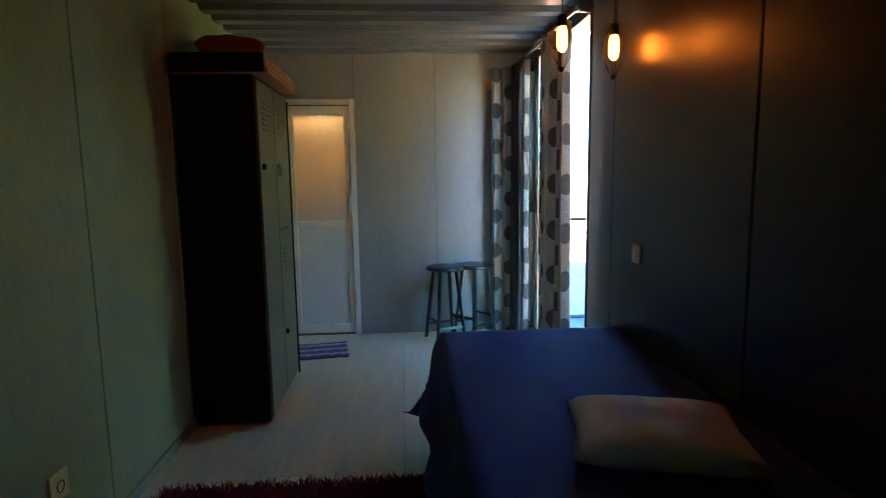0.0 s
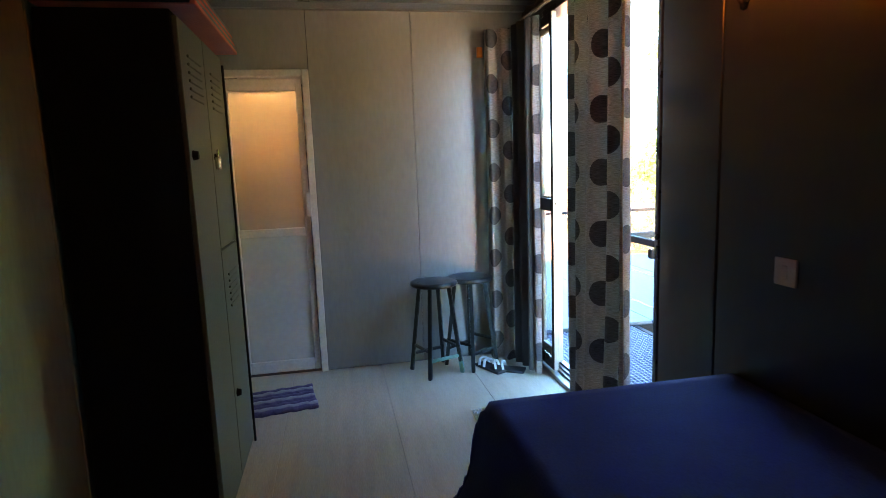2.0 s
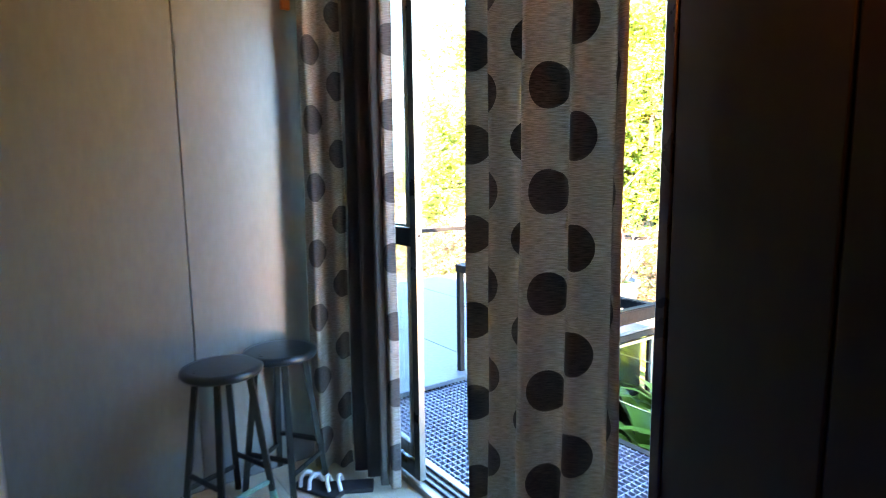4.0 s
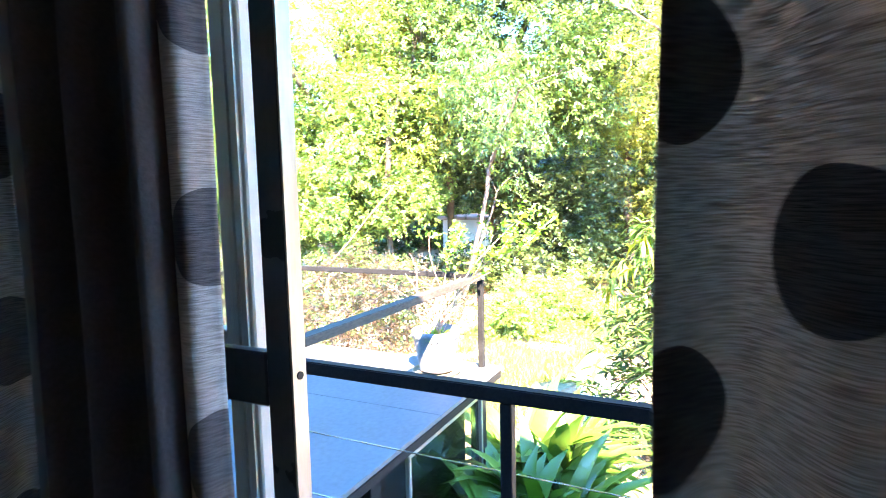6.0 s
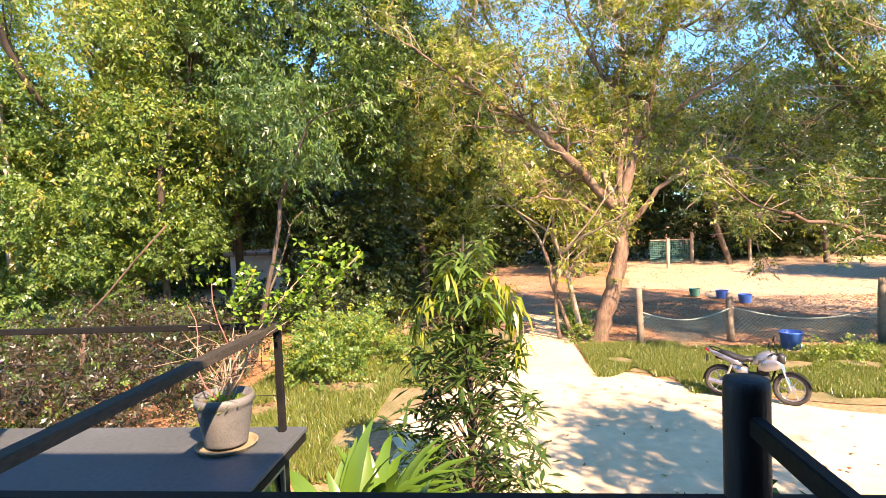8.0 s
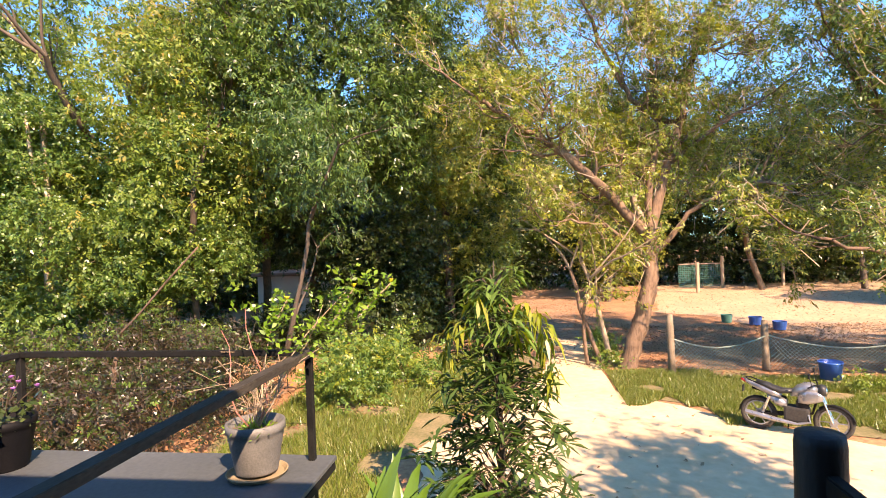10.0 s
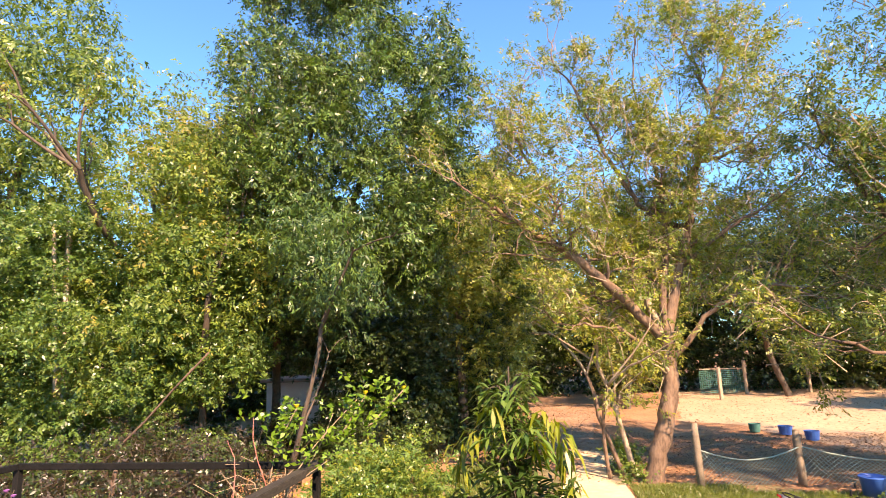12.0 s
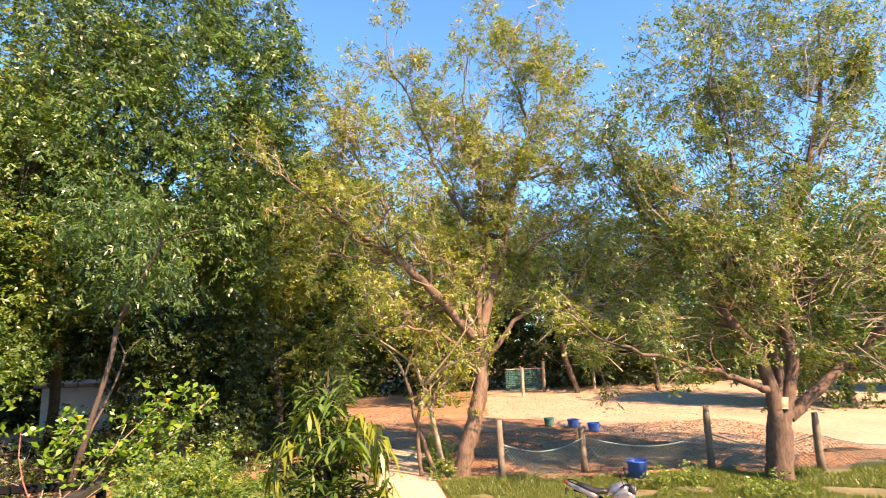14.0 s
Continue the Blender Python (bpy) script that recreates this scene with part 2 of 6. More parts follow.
DEAD = leaf_mat("fallen dry leaves", [(0.20, 0.095, 0.045), (0.34, 0.19, 0.10), (0.12, 0.055, 0.028), (0.42, 0.26, 0.145)], 0.1, 0.8)
# Lighter bark copy: sun on the limbs is mixed into the colour.
BARK_L = mat("red-brown bark, sunlit tone", (0.085, 0.05, 0.032), (0.27, 0.17, 0.11), 0.9, 6, 0.9, fine=28, stretch=(1, 1, 0.3))
ft = FROST.node_tree
fb, fm = ft.nodes.new("ShaderNodeBsdfTranslucent"), ft.nodes.new("ShaderNodeMixShader")
fb.inputs[0].default_value, fm.inputs[0].default_value = (0.75, 0.68, 0.55, 1), 0.3
ft.links.new(ft.nodes["Principled BSDF"].outputs[0], fm.inputs[1]), ft.links.new(fb.outputs[0], fm.inputs[2])
ft.links.new(fm.outputs[0], ft.nodes["Material Output"].inputs[0])
CHAR = mat("rough black stained wood", (0.007, 0.007, 0.008), (0.022, 0.021, 0.021), 0.6, 9, 0.6, fine=60, stretch=(1, 1, 0.2))
L_GREEN = leaf_mat("fresh green tree leaves", [(0.05, 0.115, 0.024), (0.10, 0.195, 0.038), (0.17, 0.27, 0.06), (0.075, 0.15, 0.03)], 0.35)
MAUVE = mat("mauve petals", (0.25, 0.08, 0.28), (0.36, 0.14, 0.38), 0.7)
# Reddish earth; the trees' dappled shade is darkened into it.
TRODDEN = mat("trodden reddish earth darkened for dapple", (0.25, 0.13, 0.072), (0.42, 0.25, 0.15), 0.95, 0.9, 0.5, fine=9, patch=0.5)

def curtain_mat(name):
    """Pale woven cloth with staggered dark dots, laid out on the cloth itself."""
    m = bpy.data.materials.new(name)
    m.use_nodes = True
    n, l = m.node_tree.nodes, m.node_tree.links
    p = n["Principled BSDF"]
    uv, sep = n.new("ShaderNodeUVMap"), n.new("ShaderNodeSeparateXYZ")
    l.new(uv.outputs[0], sep.inputs[0])

    def calc(op, a, b=0.0, c=0.0):
        k = n.new("ShaderNodeMath")
        k.operation = op
        for i, v in enumerate((a, b, c)):
            if isinstance(v, (int, float)):
                k.inputs[i].default_value = v
            else:
                l.new(v, k.inputs[i])
        return k.outputs[0]
    cu = calc("DIVIDE", sep.outputs[0], 0.17)
    col = calc("FLOOR", cu)
    du = calc("MULTIPLY", calc("SUBTRACT", calc("FRACT", cu), 0.5), 0.17)
    cv = calc("MULTIPLY_ADD", calc("FLOORED_MODULO", col, 2.0), 0.5, calc("DIVIDE", sep.outputs[1], 0.29))
    dv = calc("MULTIPLY", calc("SUBTRACT", calc("FRACT", cv), 0.5), 0.29)
    d = calc("SQRT", calc("ADD", calc("MULTIPLY", du, du), calc("MULTIPLY", dv, dv)))
    dot = calc("LESS_THAN", d, 0.063)
    weave = n.new("ShaderNodeTexNoise")
    mp = n.new("ShaderNodeMapping")
    mp.inputs["Scale"].default_value = (30, 520, 1)
    l.new(uv.outputs[0], mp.inputs[0]), l.new(mp.outputs[0], weave.inputs["Vector"])
    weave.inputs["Scale"].default_value, weave.inputs["Detail"].default_value = 1.0, 5
    cloth, dark, mix = n.new("ShaderNodeValToRGB"), n.new("ShaderNodeValToRGB"), n.new("ShaderNodeMix")
    for r, a, b in ((cloth, (0.29, 0.245, 0.205), (0.57, 0.50, 0.435)), (dark, (0.05, 0.043, 0.04), (0.14, 0.122, 0.112))):
        r.color_ramp.elements[0].position, r.color_ramp.elements[1].position = 0.38, 0.62
        r.color_ramp.elements[0].color, r.color_ramp.elements[1].color = (*a, 1), (*b, 1)
        l.new(weave.outputs["Fac"], r.inputs[0])
    mix.data_type = "RGBA"
    l.new(dot, mix.inputs[0]), l.new(cloth.outputs[0], mix.inputs[6]), l.new(dark.outputs[0], mix.inputs[7])
    l.new(mix.outputs[2], p.inputs["Base Color"])
    p.inputs["Roughness"].default_value, p.inputs["Sheen Weight"].default_value = 0.8, 0.2
    bp = n.new("ShaderNodeBump")
    bp.inputs["Strength"].default_value, bp.inputs["Distance"].default_value = 0.6, 0.004
    l.new(weave.outputs["Fac"], bp.inputs["Height"]), l.new(bp.outputs[0], p.inputs["Normal"])
    tr, ms = n.new("ShaderNodeBsdfTranslucent"), n.new("ShaderNodeMixShader")
    thin = n.new("ShaderNodeMapRange")
    thin.inputs["From Min"].default_value, thin.inputs["From Max"].default_value = 0.35, 0.65
    thin.inputs["To Min"].default_value, thin.inputs["To Max"].default_value = 0.12, 0.5
    l.new(weave.outputs["Fac"], thin.inputs[0]), l.new(thin.outputs[0], ms.inputs[0])
    l.new(mix.outputs[2], tr.inputs[0]), l.new(p.outputs[0], ms.inputs[1]), l.new(tr.outputs[0], ms.inputs[2])
    l.new(ms.outputs[0], n["Material Output"].inputs[0])
    return m


CURTAIN = curtain_mat("dotted curtain cloth")
LINING = mat("dark curtain lining", (0.06, 0.054, 0.051), (0.095, 0.086, 0.082), 0.9, 6, 0.2, fine=150)


# ---- builders ----
def link(name, bm, material, parent=None, label="", smooth=False):
    me = bpy.data.meshes.new(name)
    bm.to_mesh(me)
    bm.free()
    for m in (material if isinstance(material, (list, tuple)) else [material]):
        me.materials.append(m)
    if smooth:
        me.polygons.foreach_set("use_smooth", [True] * len(me.polygons))
    ob = new(name, me)
    ob.parent = parent
    if label:
        ob["label"] = label
    return ob


def part(name, bm, material, parent, label="", smooth=False):
    return link(name, bm, material, parent, label, smooth)


def thing(name, at, label, category, group="", turn=0.0, kind=""):
    ob = new(name)
    ob.matrix_world = pose(*at, 0, 0, turn)
    ob.empty_display_size = 0.1
    return tagged(ob, label, category, group, kind)


def box(x0, x1, y0, y1, z0, z1, bevel=0.0, seg=1, bm=None):
    own = bm is None
    bm = bmesh.new() if own else bm
    r = bmesh.ops.create_cube(bm, size=1.0, matrix=Matrix.LocRotScale(((x0 + x1) / 2, (y0 + y1) / 2, (z0 + z1) / 2), None, (abs(x1 - x0), abs(y1 - y0), abs(z1 - z0))))
    if bevel:
        es = list({e for v in r["verts"] for e in v.link_edges})
        bmesh.ops.bevel(bm, geom=es, offset=bevel, segments=seg, affect="EDGES", profile=0.6)
    return bm


def tube(points, radii, sides=8, bm=None, caps=True):
    """A round bar along points, each with its radius."""
    bm = bmesh.new() if bm is None else bm
    pts = [Vector(p) for p in points]
    radii = [radii] * len(pts) if isinstance(radii, (int, float)) else radii
    rings = []
    side = None
    for i, p in enumerate(pts):
        d = (pts[min(i + 1, len(pts) - 1)] - pts[max(i - 1, 0)]).normalized()
        if side is None:
            side = d.cross(Vector((0.31, 0.17, 1)) if abs(d.z) < 0.9 else Vector((1, 0.2, 0))).normalized()
        else:
            side = (side - d * side.dot(d)).normalized()
        up = d.cross(side)
        rings.append([bm.verts.new(p + (side * math.cos(2 * math.pi * k / sides) + up * math.sin(2 * math.pi * k / sides)) * radii[i]) for k in range(sides)])
    for a, b in zip(rings, rings[1:]):
        for k in range(sides):
            bm.faces.new((a[k], a[(k + 1) % sides], b[(k + 1) % sides], b[k]))
    if caps:
        bm.faces.new(rings[0][::-1]), bm.faces.new(rings[-1])
    return bm


def bar(a, b, w, h, bm=None, bevel=0.004):
    """A square bar from a to b, w wide and h high."""
    a, b = Vector(a), Vector(b)
    bm = bmesh.new() if bm is None else bm
    d = b - a
    q = d.to_track_quat("X", "Z")
    r = bmesh.ops.create_cube(bm, size=1.0, matrix=Matrix.LocRotScale((a + b) / 2, q, (d.length, w, h)))
    if bevel:
        bmesh.ops.bevel(bm, geom=list({e for v in r["verts"] for e in v.link_edges}), offset=bevel, segments=2, affect="EDGES")
    return bm


def lathe(profile, sides=24, bm=None, at=(0, 0, 0)):
    bm = bmesh.new() if bm is None else bm
    rings = [[bm.verts.new((at[0] + r * math.cos(2 * math.pi * k / sides), at[1] + r * math.sin(2 * math.pi * k / sides), at[2] + z)) for k in range(sides)] for r, z in profile]
    for a, b in zip(rings, rings[1:]):
        for k in range(sides):
            bm.faces.new((a[k], a[(k + 1) % sides], b[(k + 1) % sides], b[k]))
    return bm


def structure(name, bm, material, label, category):
    return tagged(link(name, bm, material), label, category, kind="structure")


# ---- room shell: x across, y along, floor at 0 ----
XL, XR, YB, YE, ZC = -1.20, 1.07, -1.6, 4.93, 2.40
OY0, OY1, OZ = 3.21, 4.86, 2.31
floor = structure("floor", box(XL - 0.1, XR + 0.1, YB - 0.1, YE + 0.1, -0.14, -0.012), SEAM, "pale worn wooden board floor of the bedroom", "floor")
ceiling_bm = bmesh.new()
prof, yy = [], YB
while yy < YE:
    for dy, z in ((0.0, ZC), (0.10, ZC), (0.135, ZC + 0.03), (0.205, ZC + 0.03), (0.24, ZC)):
        prof.append((min(yy + dy, YE), z))
    yy += 0.24
for (ya, za), (yb, zb) in zip(prof, prof[1:]):
    if yb - ya > 1e-5:
        ceiling_bm.faces.new([ceiling_bm.verts.new(v) for v in ((XL, ya, za), (XL, yb, zb), (XR, yb, zb), (XR, ya, za))])
box(XL - 0.1, XR + 0.1, YB - 0.1, YE + 0.1, ZC + 0.045, ZC + 0.14, bm=ceiling_bm)
structure("ceiling", ceiling_bm, CEIL, "painted corrugated steel ceiling with cross ridges", "ceiling")

wall_left = structure("wall_left", box(XL - 0.12, XL - 0.02, YB - 0.1, YE + 0.1, 0, ZC + 0.04), SEAM, "grey-green painted panel wall with dark joints", "wall")
# Opening of the unseen window added to brighten the room.
WY0, WY1, WZ0, WZ1 = -1.4, -0.8, 1.2, 1.95
wall_right_bm = box(XR + 0.02, XR + 0.12, YB - 0.1, WY0, 0, ZC + 0.04)
box(XR + 0.02, XR + 0.12, WY1, OY0, 0, ZC + 0.04, bm=wall_right_bm)
box(XR + 0.02, XR + 0.12, WY0, WY1, 0, WZ0, bm=wall_right_bm)
box(XR + 0.02, XR + 0.12, WY0, WY1, WZ1, ZC + 0.04, bm=wall_right_bm)
box(XR + 0.02, XR + 0.12, OY1, YE + 0.1, 0, ZC + 0.04, bm=wall_right_bm)
box(XR + 0.02, XR + 0.12, OY0, OY1, OZ, ZC + 0.04, bm=wall_right_bm)
wall_right = structure("wall_right", wall_right_bm, SEAM, "glossy panel wall, darkened for shade, pierced by a sliding door", "wall")
wall_end_bm = box(XL - 0.02, -0.99, YE + 0.02, YE + 0.12, 0, ZC + 0.04)
box(-0.39, XR + 0.02, YE + 0.02, YE + 0.12, 0, ZC + 0.04, bm=wall_end_bm)
box(-0.99, -0.39, YE + 0.02, YE + 0.12, 2.03, ZC + 0.04, bm=wall_end_bm)
wall_end = structure("wall_end", wall_end_bm, SEAM, "blue-grey painted end wall with a narrow door", "wall")
wall_back = structure("wall_back", box(XL - 0.02, XR + 0.02, YB - 0.12, YB - 0.002, 0, ZC + 0.04), WALL, "plain grey-green back wall", "wall")
for a, b in ((YB, -0.20), (-0.20, 1.0), (1.0, 2.25), (2.25, 3.12), (3.12, YE)):
    part("panel", box(XL - 0.02, XL, a + 0.004, b - 0.004, 0, ZC + 0.03, 0.003), WALL, wall_left)
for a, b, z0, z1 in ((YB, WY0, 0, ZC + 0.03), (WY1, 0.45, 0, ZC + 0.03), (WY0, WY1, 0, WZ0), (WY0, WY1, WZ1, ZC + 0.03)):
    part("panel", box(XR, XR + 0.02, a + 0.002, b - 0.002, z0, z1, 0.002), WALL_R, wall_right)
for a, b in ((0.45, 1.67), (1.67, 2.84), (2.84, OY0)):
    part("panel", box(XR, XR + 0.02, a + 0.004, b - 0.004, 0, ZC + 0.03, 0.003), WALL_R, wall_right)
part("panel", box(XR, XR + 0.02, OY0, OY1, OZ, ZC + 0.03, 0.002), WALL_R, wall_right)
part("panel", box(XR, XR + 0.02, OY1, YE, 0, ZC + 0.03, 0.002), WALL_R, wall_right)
DX0, DX1 = -0.99, -0.39
for a, b, z0 in ((XL, DX0, 0.0), (DX0, DX1, 2.03), (DX1, 0.29, 0.0), (0.29, XR, 0.0)):
    part("panel", box(a + 0.002, b - 0.002, YE, YE + 0.02, z0, ZC + 0.03, 0.002), WALL_E, wall_end)
# unseen block above, its height set to shade the deck, and the outer skin
structure("upper_shade_wall", box(XL - 0.12, XR + 0.10, YB - 3.0, YE + 4.0, ZC + 0.16, 3.3), mat("dark outer skin", (0.06, 0.07, 0.07), (0.09, 0.1, 0.1), 0.5), "unseen upper wall added to shade the deck", "wall")
structure("outer_wall_low", box(XL - 0.12, XR + 0.10, YB - 3.0, YE + 4.0, -1.5, -0.16), mat("dark plinth", (0.07, 0.07, 0.07), (0.11, 0.1, 0.1), 0.8), "dark plinth under the raised cabin", "wall")
wr = box(XR, XR + 0.10, YE + 0.14, YE + 4.0, -0.16, ZC + 0.16)
box(XL - 0.22, XL - 0.12, YE + 0.14, YE + 4.0, -0.16, ZC + 0.16, bm=wr)
box(XL - 0.12, XR, YE + 3.9, YE + 4.0, -0.16, ZC + 0.16, bm=wr)
box(XL - 0.12, XR, YE + 0.14, YE + 3.9, -0.16, -0.02, bm=wr)
structure("outer_wall_side", wr, RAIL, "dark steel walls of the washroom behind the door", "wall")
structure("washroom_ceiling", box(XL - 0.12, XR, YE + 0.14, YE + 3.9, ZC + 0.1, ZC + 0.15), TRIM, "plain washroom ceiling", "ceiling")

# Window added out of view as a fill light for the left wall.
win = tagged(new("window_1"), "unseen glazed window added to light the room", "window", kind="structure")
for y0, y1, z0, z1 in ((WY0, WY0 + 0.04, WZ0, WZ1), (WY1 - 0.04, WY1, WZ0, WZ1), (WY0 + 0.04, WY1 - 0.04, WZ0, WZ0 + 0.04), (WY0 + 0.04, WY1 - 0.04, WZ1 - 0.04, WZ1)):
    part("window_frame", box(XR + 0.03, XR + 0.08, y0, y1, z0, z1, 0.003), ALU, win)
part("pane", box(XR + 0.05, XR + 0.055, WY0 + 0.035, WY1 - 0.035, WZ0 + 0.035, WZ1 - 0.035), GLASS, win).visible_shadow = False

# baseboard on the left wall
structure("baseboard", box(XL, XL + 0.012, YB, YE, 0.0, 0.055, 0.003), WALL, "low painted skirting along the panel wall", "skirting")

# ---- narrow white door ----
door = tagged(new("door_1"), "narrow white plastic door, closed, with metal frame", "door", kind="structure")
door.matrix_world = pose(0, YE, 0)
for x0, x1, z0, z1 in ((DX0 - 0.0, DX0 + 0.045, 0, 2.03), (DX1 - 0.045, DX1, 0, 2.03), (DX0 + 0.045, DX1 - 0.045, 1.985, 2.03)):
    part("door_frame", box(x0, x1, -0.03, 0.04, z0, z1, 0.006), TRIM, door)
lx0, lx1 = DX0 + 0.05, DX1 - 0.05
for name, x0, x1, z0, z1 in (("stile", lx0, lx0 + 0.04, 0.02, 1.975), ("stile", lx1 - 0.04, lx1, 0.02, 1.975), ("top_rail", lx0 + 0.04, lx1 - 0.04, 1.90, 1.975), ("mid_rail", lx0 + 0.04, lx1 - 0.04, 0.955, 1.01), ("bottom_rail", lx0 + 0.04, lx1 - 0.04, 0.02, 0.10)):
    part(name, box(x0, x1, -0.012, 0.025, z0, z1, 0.004), TRIM, door)
part("door_panel", box(lx0 + 0.035, lx1 - 0.035, 0.004, 0.016, 0.095, 0.96), PANEL, door, "glossy white panel")
part("door_panel", box(lx0 + 0.035, lx1 - 0.035, 0.006, 0.012, 1.005, 1.905), FROST, door, "translucent white upper panel")
part("latch", box(lx1 - 0.025, lx1 + 0.012, -0.035, -0.012, 1.08, 1.24, 0.006, 2), PLATE, door, "white latch plate")

# ---- sliding door in the side opening ----
sd = tagged(new("sliding_door"), "dark aluminium glazed sliding door, pushed half open", "door", kind="structure")
for n_, x0, x1, y0, y1, z0, z1, mt in (
        ("jamb", XR - 0.005, XR + 0.125, OY0, OY0 + 0.03, 0.03, OZ, ALU), ("jamb", XR - 0.005, XR + 0.125, OY1 - 0.03, OY1, 0.03, OZ, ALU),
        ("head", XR - 0.005, XR + 0.125, OY0 + 0.03, OY1 - 0.03, OZ - 0.04, OZ, ALU), ("sill", XR - 0.03, XR + 0.14, OY0, OY1, -0.01, 0.028, ALU_L)):
    part(n_, box(x0, x1, y0, y1, z0, z1, 0.003), mt, sd)
for x in (XR + 0.015, XR + 0.05, XR + 0.085):
    part("track", box(x, x + 0.008, OY0 + 0.03, OY1 - 0.03, 0.028, 0.042, 0.001), ALU, sd)


def glazed_leaf(x, y0, y1, edge, metal, deep=0.034):
    leaf = new("leaf")
    leaf.parent = sd
    w = 0.046 if edge else 0.066
    for n_, a, b, z0, z1 in (("stile", y0, y0 + w, 0.045, OZ - 0.045), ("stile", y1 - w, y1, 0.045, OZ - 0.045), ("top_rail", y0 + w, y1 - w, OZ - 0.105, OZ - 0.045),
                             ("bottom_rail", y0 + w, y1 - w, 0.045, 0.12), ("mid_rail", y0 + w, y1 - w, 1.075, 1.155)):
        part(n_, box(x, x + deep, a, b, z0, z1, 0.003), metal, leaf)
    for z0, z1 in ((0.115, 1.08), (1.15, OZ - 0.10)):
        g = part("pane", box(x + 0.014, x + 0.019, y0 + w - 0.005, y1 - w + 0.005, z0, z1), GLASS, leaf)
        g.visible_shadow = False
    if not edge:
        # Thin pale strips that paint bright lines on the stile.
        for yy_ in (y0 + 0.010, y0 + 0.030):
            part("highlight_strip", box(x - 0.006, x - 0.0005, yy_, yy_ + 0.010, 0.05, OZ - 0.05), ALU_L, leaf, "pale strip painted as a bright line on the stile")
    if edge:
        # Pale colour stands for the daylight on the closing edge.
        part("edge_strip", box(x - 0.002, x + deep + 0.002, y0 - 0.004, y0 - 0.0005, 0.05, OZ - 0.05), ALU_L, leaf, "closing edge coloured pale as if lit")
        hole = bmesh.new()
        bmesh.ops.create_cone(hole, cap_ends=True, segments=16, radius1=0.006, radius2=0.006, depth=0.003, matrix=Matrix.Translation((x + deep / 2, y0 - 0.0045, 1.125)) @ Matrix.Rotation(math.pi / 2, 4, "X"))
        part("lock_hole", hole, BLACK, leaf)
    return leaf


glazed_leaf(XR - 0.02, 4.345, 4.825, True, ALU, 0.024)
glazed_leaf(XR + 0.065, 4.49, 4.83, False, ALU_LIT)
handle = bmesh.new()
tube([(XR + 0.13, OY0 + 0.035, 1.03), (XR + 0.13, OY0 + 0.075, 1.03), (XR + 0.13, OY0 + 0.075, 1.19), (XR + 0.13, OY0 + 0.035, 1.19)], 0.008, 6, handle)
part("pull_handle", handle, BLACK, sd, "black pull handle")

# ---- curtains ----
def curtain(name, label, pts, folds, amp, z0, z1, material, phase=0.0, gather=0.0):
    """Cloth hung along a line on the floor plan, falling in folds from a rod."""
    nu, nz = folds * 14, 26
    p0, p1 = Vector(pts[0]), Vector(pts[1])
    d = (p1 - p0)
    length = d.length
    d.normalize()
    nrm = Vector((-d.y, d.x))
    bm = bmesh.new()
    uvl = bm.loops.layers.uv.new("UVMap")
    grid, us = [], [0.0]
    prev = None
    for i in range(nu + 1):
        s = i / nu
        w = math.sin(2 * math.pi * folds * s + phase) + 0.35 * math.sin(2 * math.pi * folds * 0.37 * s + 1.3 * phase + 1)
        q = p0 + d * (s * length) + nrm * (amp * w)
        if prev is not None:
            us.append(us[-1] + (q - prev).length)
        prev = q
    for j in range(nz + 1):
        f = j / nz
        z = z1 + (z0 - z1) * f
        row = []
        for i in range(nu + 1):
            s = i / nu
            a = amp * (0.75 + 0.35 * f)
            w = math.sin(2 * math.pi * folds * s + phase + 0.4 * math.sin(3 * f + phase)) + 0.35 * math.sin(2 * math.pi * folds * 0.37 * s + 1.3 * phase + 1 + f)
            spread = 1 - gather * math.sin(math.pi * min(1, f * 0.5))
            q = p0 + d * (length * (0.5 + (s - 0.5) * spread)) + nrm * (a * w)
            row.append(bm.verts.new((q.x + 0.006 * noise.noise((q.x * 3, q.y * 9, z * 2)), q.y + 0.008 * noise.noise((q.y * 7, 3, z * 2)), z)))
        grid.append(row)
    for j in range(nz):
        for i in range(nu):
            f = bm.faces.new((grid[j][i], grid[j + 1][i], grid[j + 1][i + 1], grid[j][i + 1]))
            f.smooth = True
            for lp, (ii, jj) in zip(f.loops, ((i, j), (i, j + 1), (i + 1, j + 1), (i + 1, j))):
                lp[uvl].uv = (us[ii], (z1 - z0) * (1 - jj / nz))
    ob = tagged(link(name, bm, material), label, "curtain", "curtains of the sliding door")
    sol = ob.modifiers.new("cloth", "SOLIDIFY")
    sol.thickness = 0.002
    return ob


curtain("curtain", "pale woven curtain with dark dots, drawn half across", ((0.955, 3.23), (0.955, 3.862)), 4, 0.042, 0.02, 2.25, CURTAIN, 0.6)
curtain("curtain", "pale dotted curtain gathered in the corner", ((0.75, 4.78), (0.905, 4.70)), 2, 0.026, 0.02, 2.25, CURTAIN, 2.1)
curtain("curtain", "dark lining curtain gathered beside the dotted one", ((0.905, 4.70), (0.935, 4.43)), 3, 0.022, 0.03, 2.25, LINING, 0.4)
curtain("curtain", "pale dotted curtain edge hanging before the glass", ((0.94, 4.455), (0.98, 4.39)), 1, 0.012, 0.02, 2.25, CURTAIN, 1.2)
rod = thing("curtain_rod", (0.955, 0, 2.27), "thin steel curtain rod on brackets above the opening", "curtain rod")
part("rod", tube([(0, 3.13, 0), (0, 4.86, 0)], 0.011, 10), CHROME, rod)
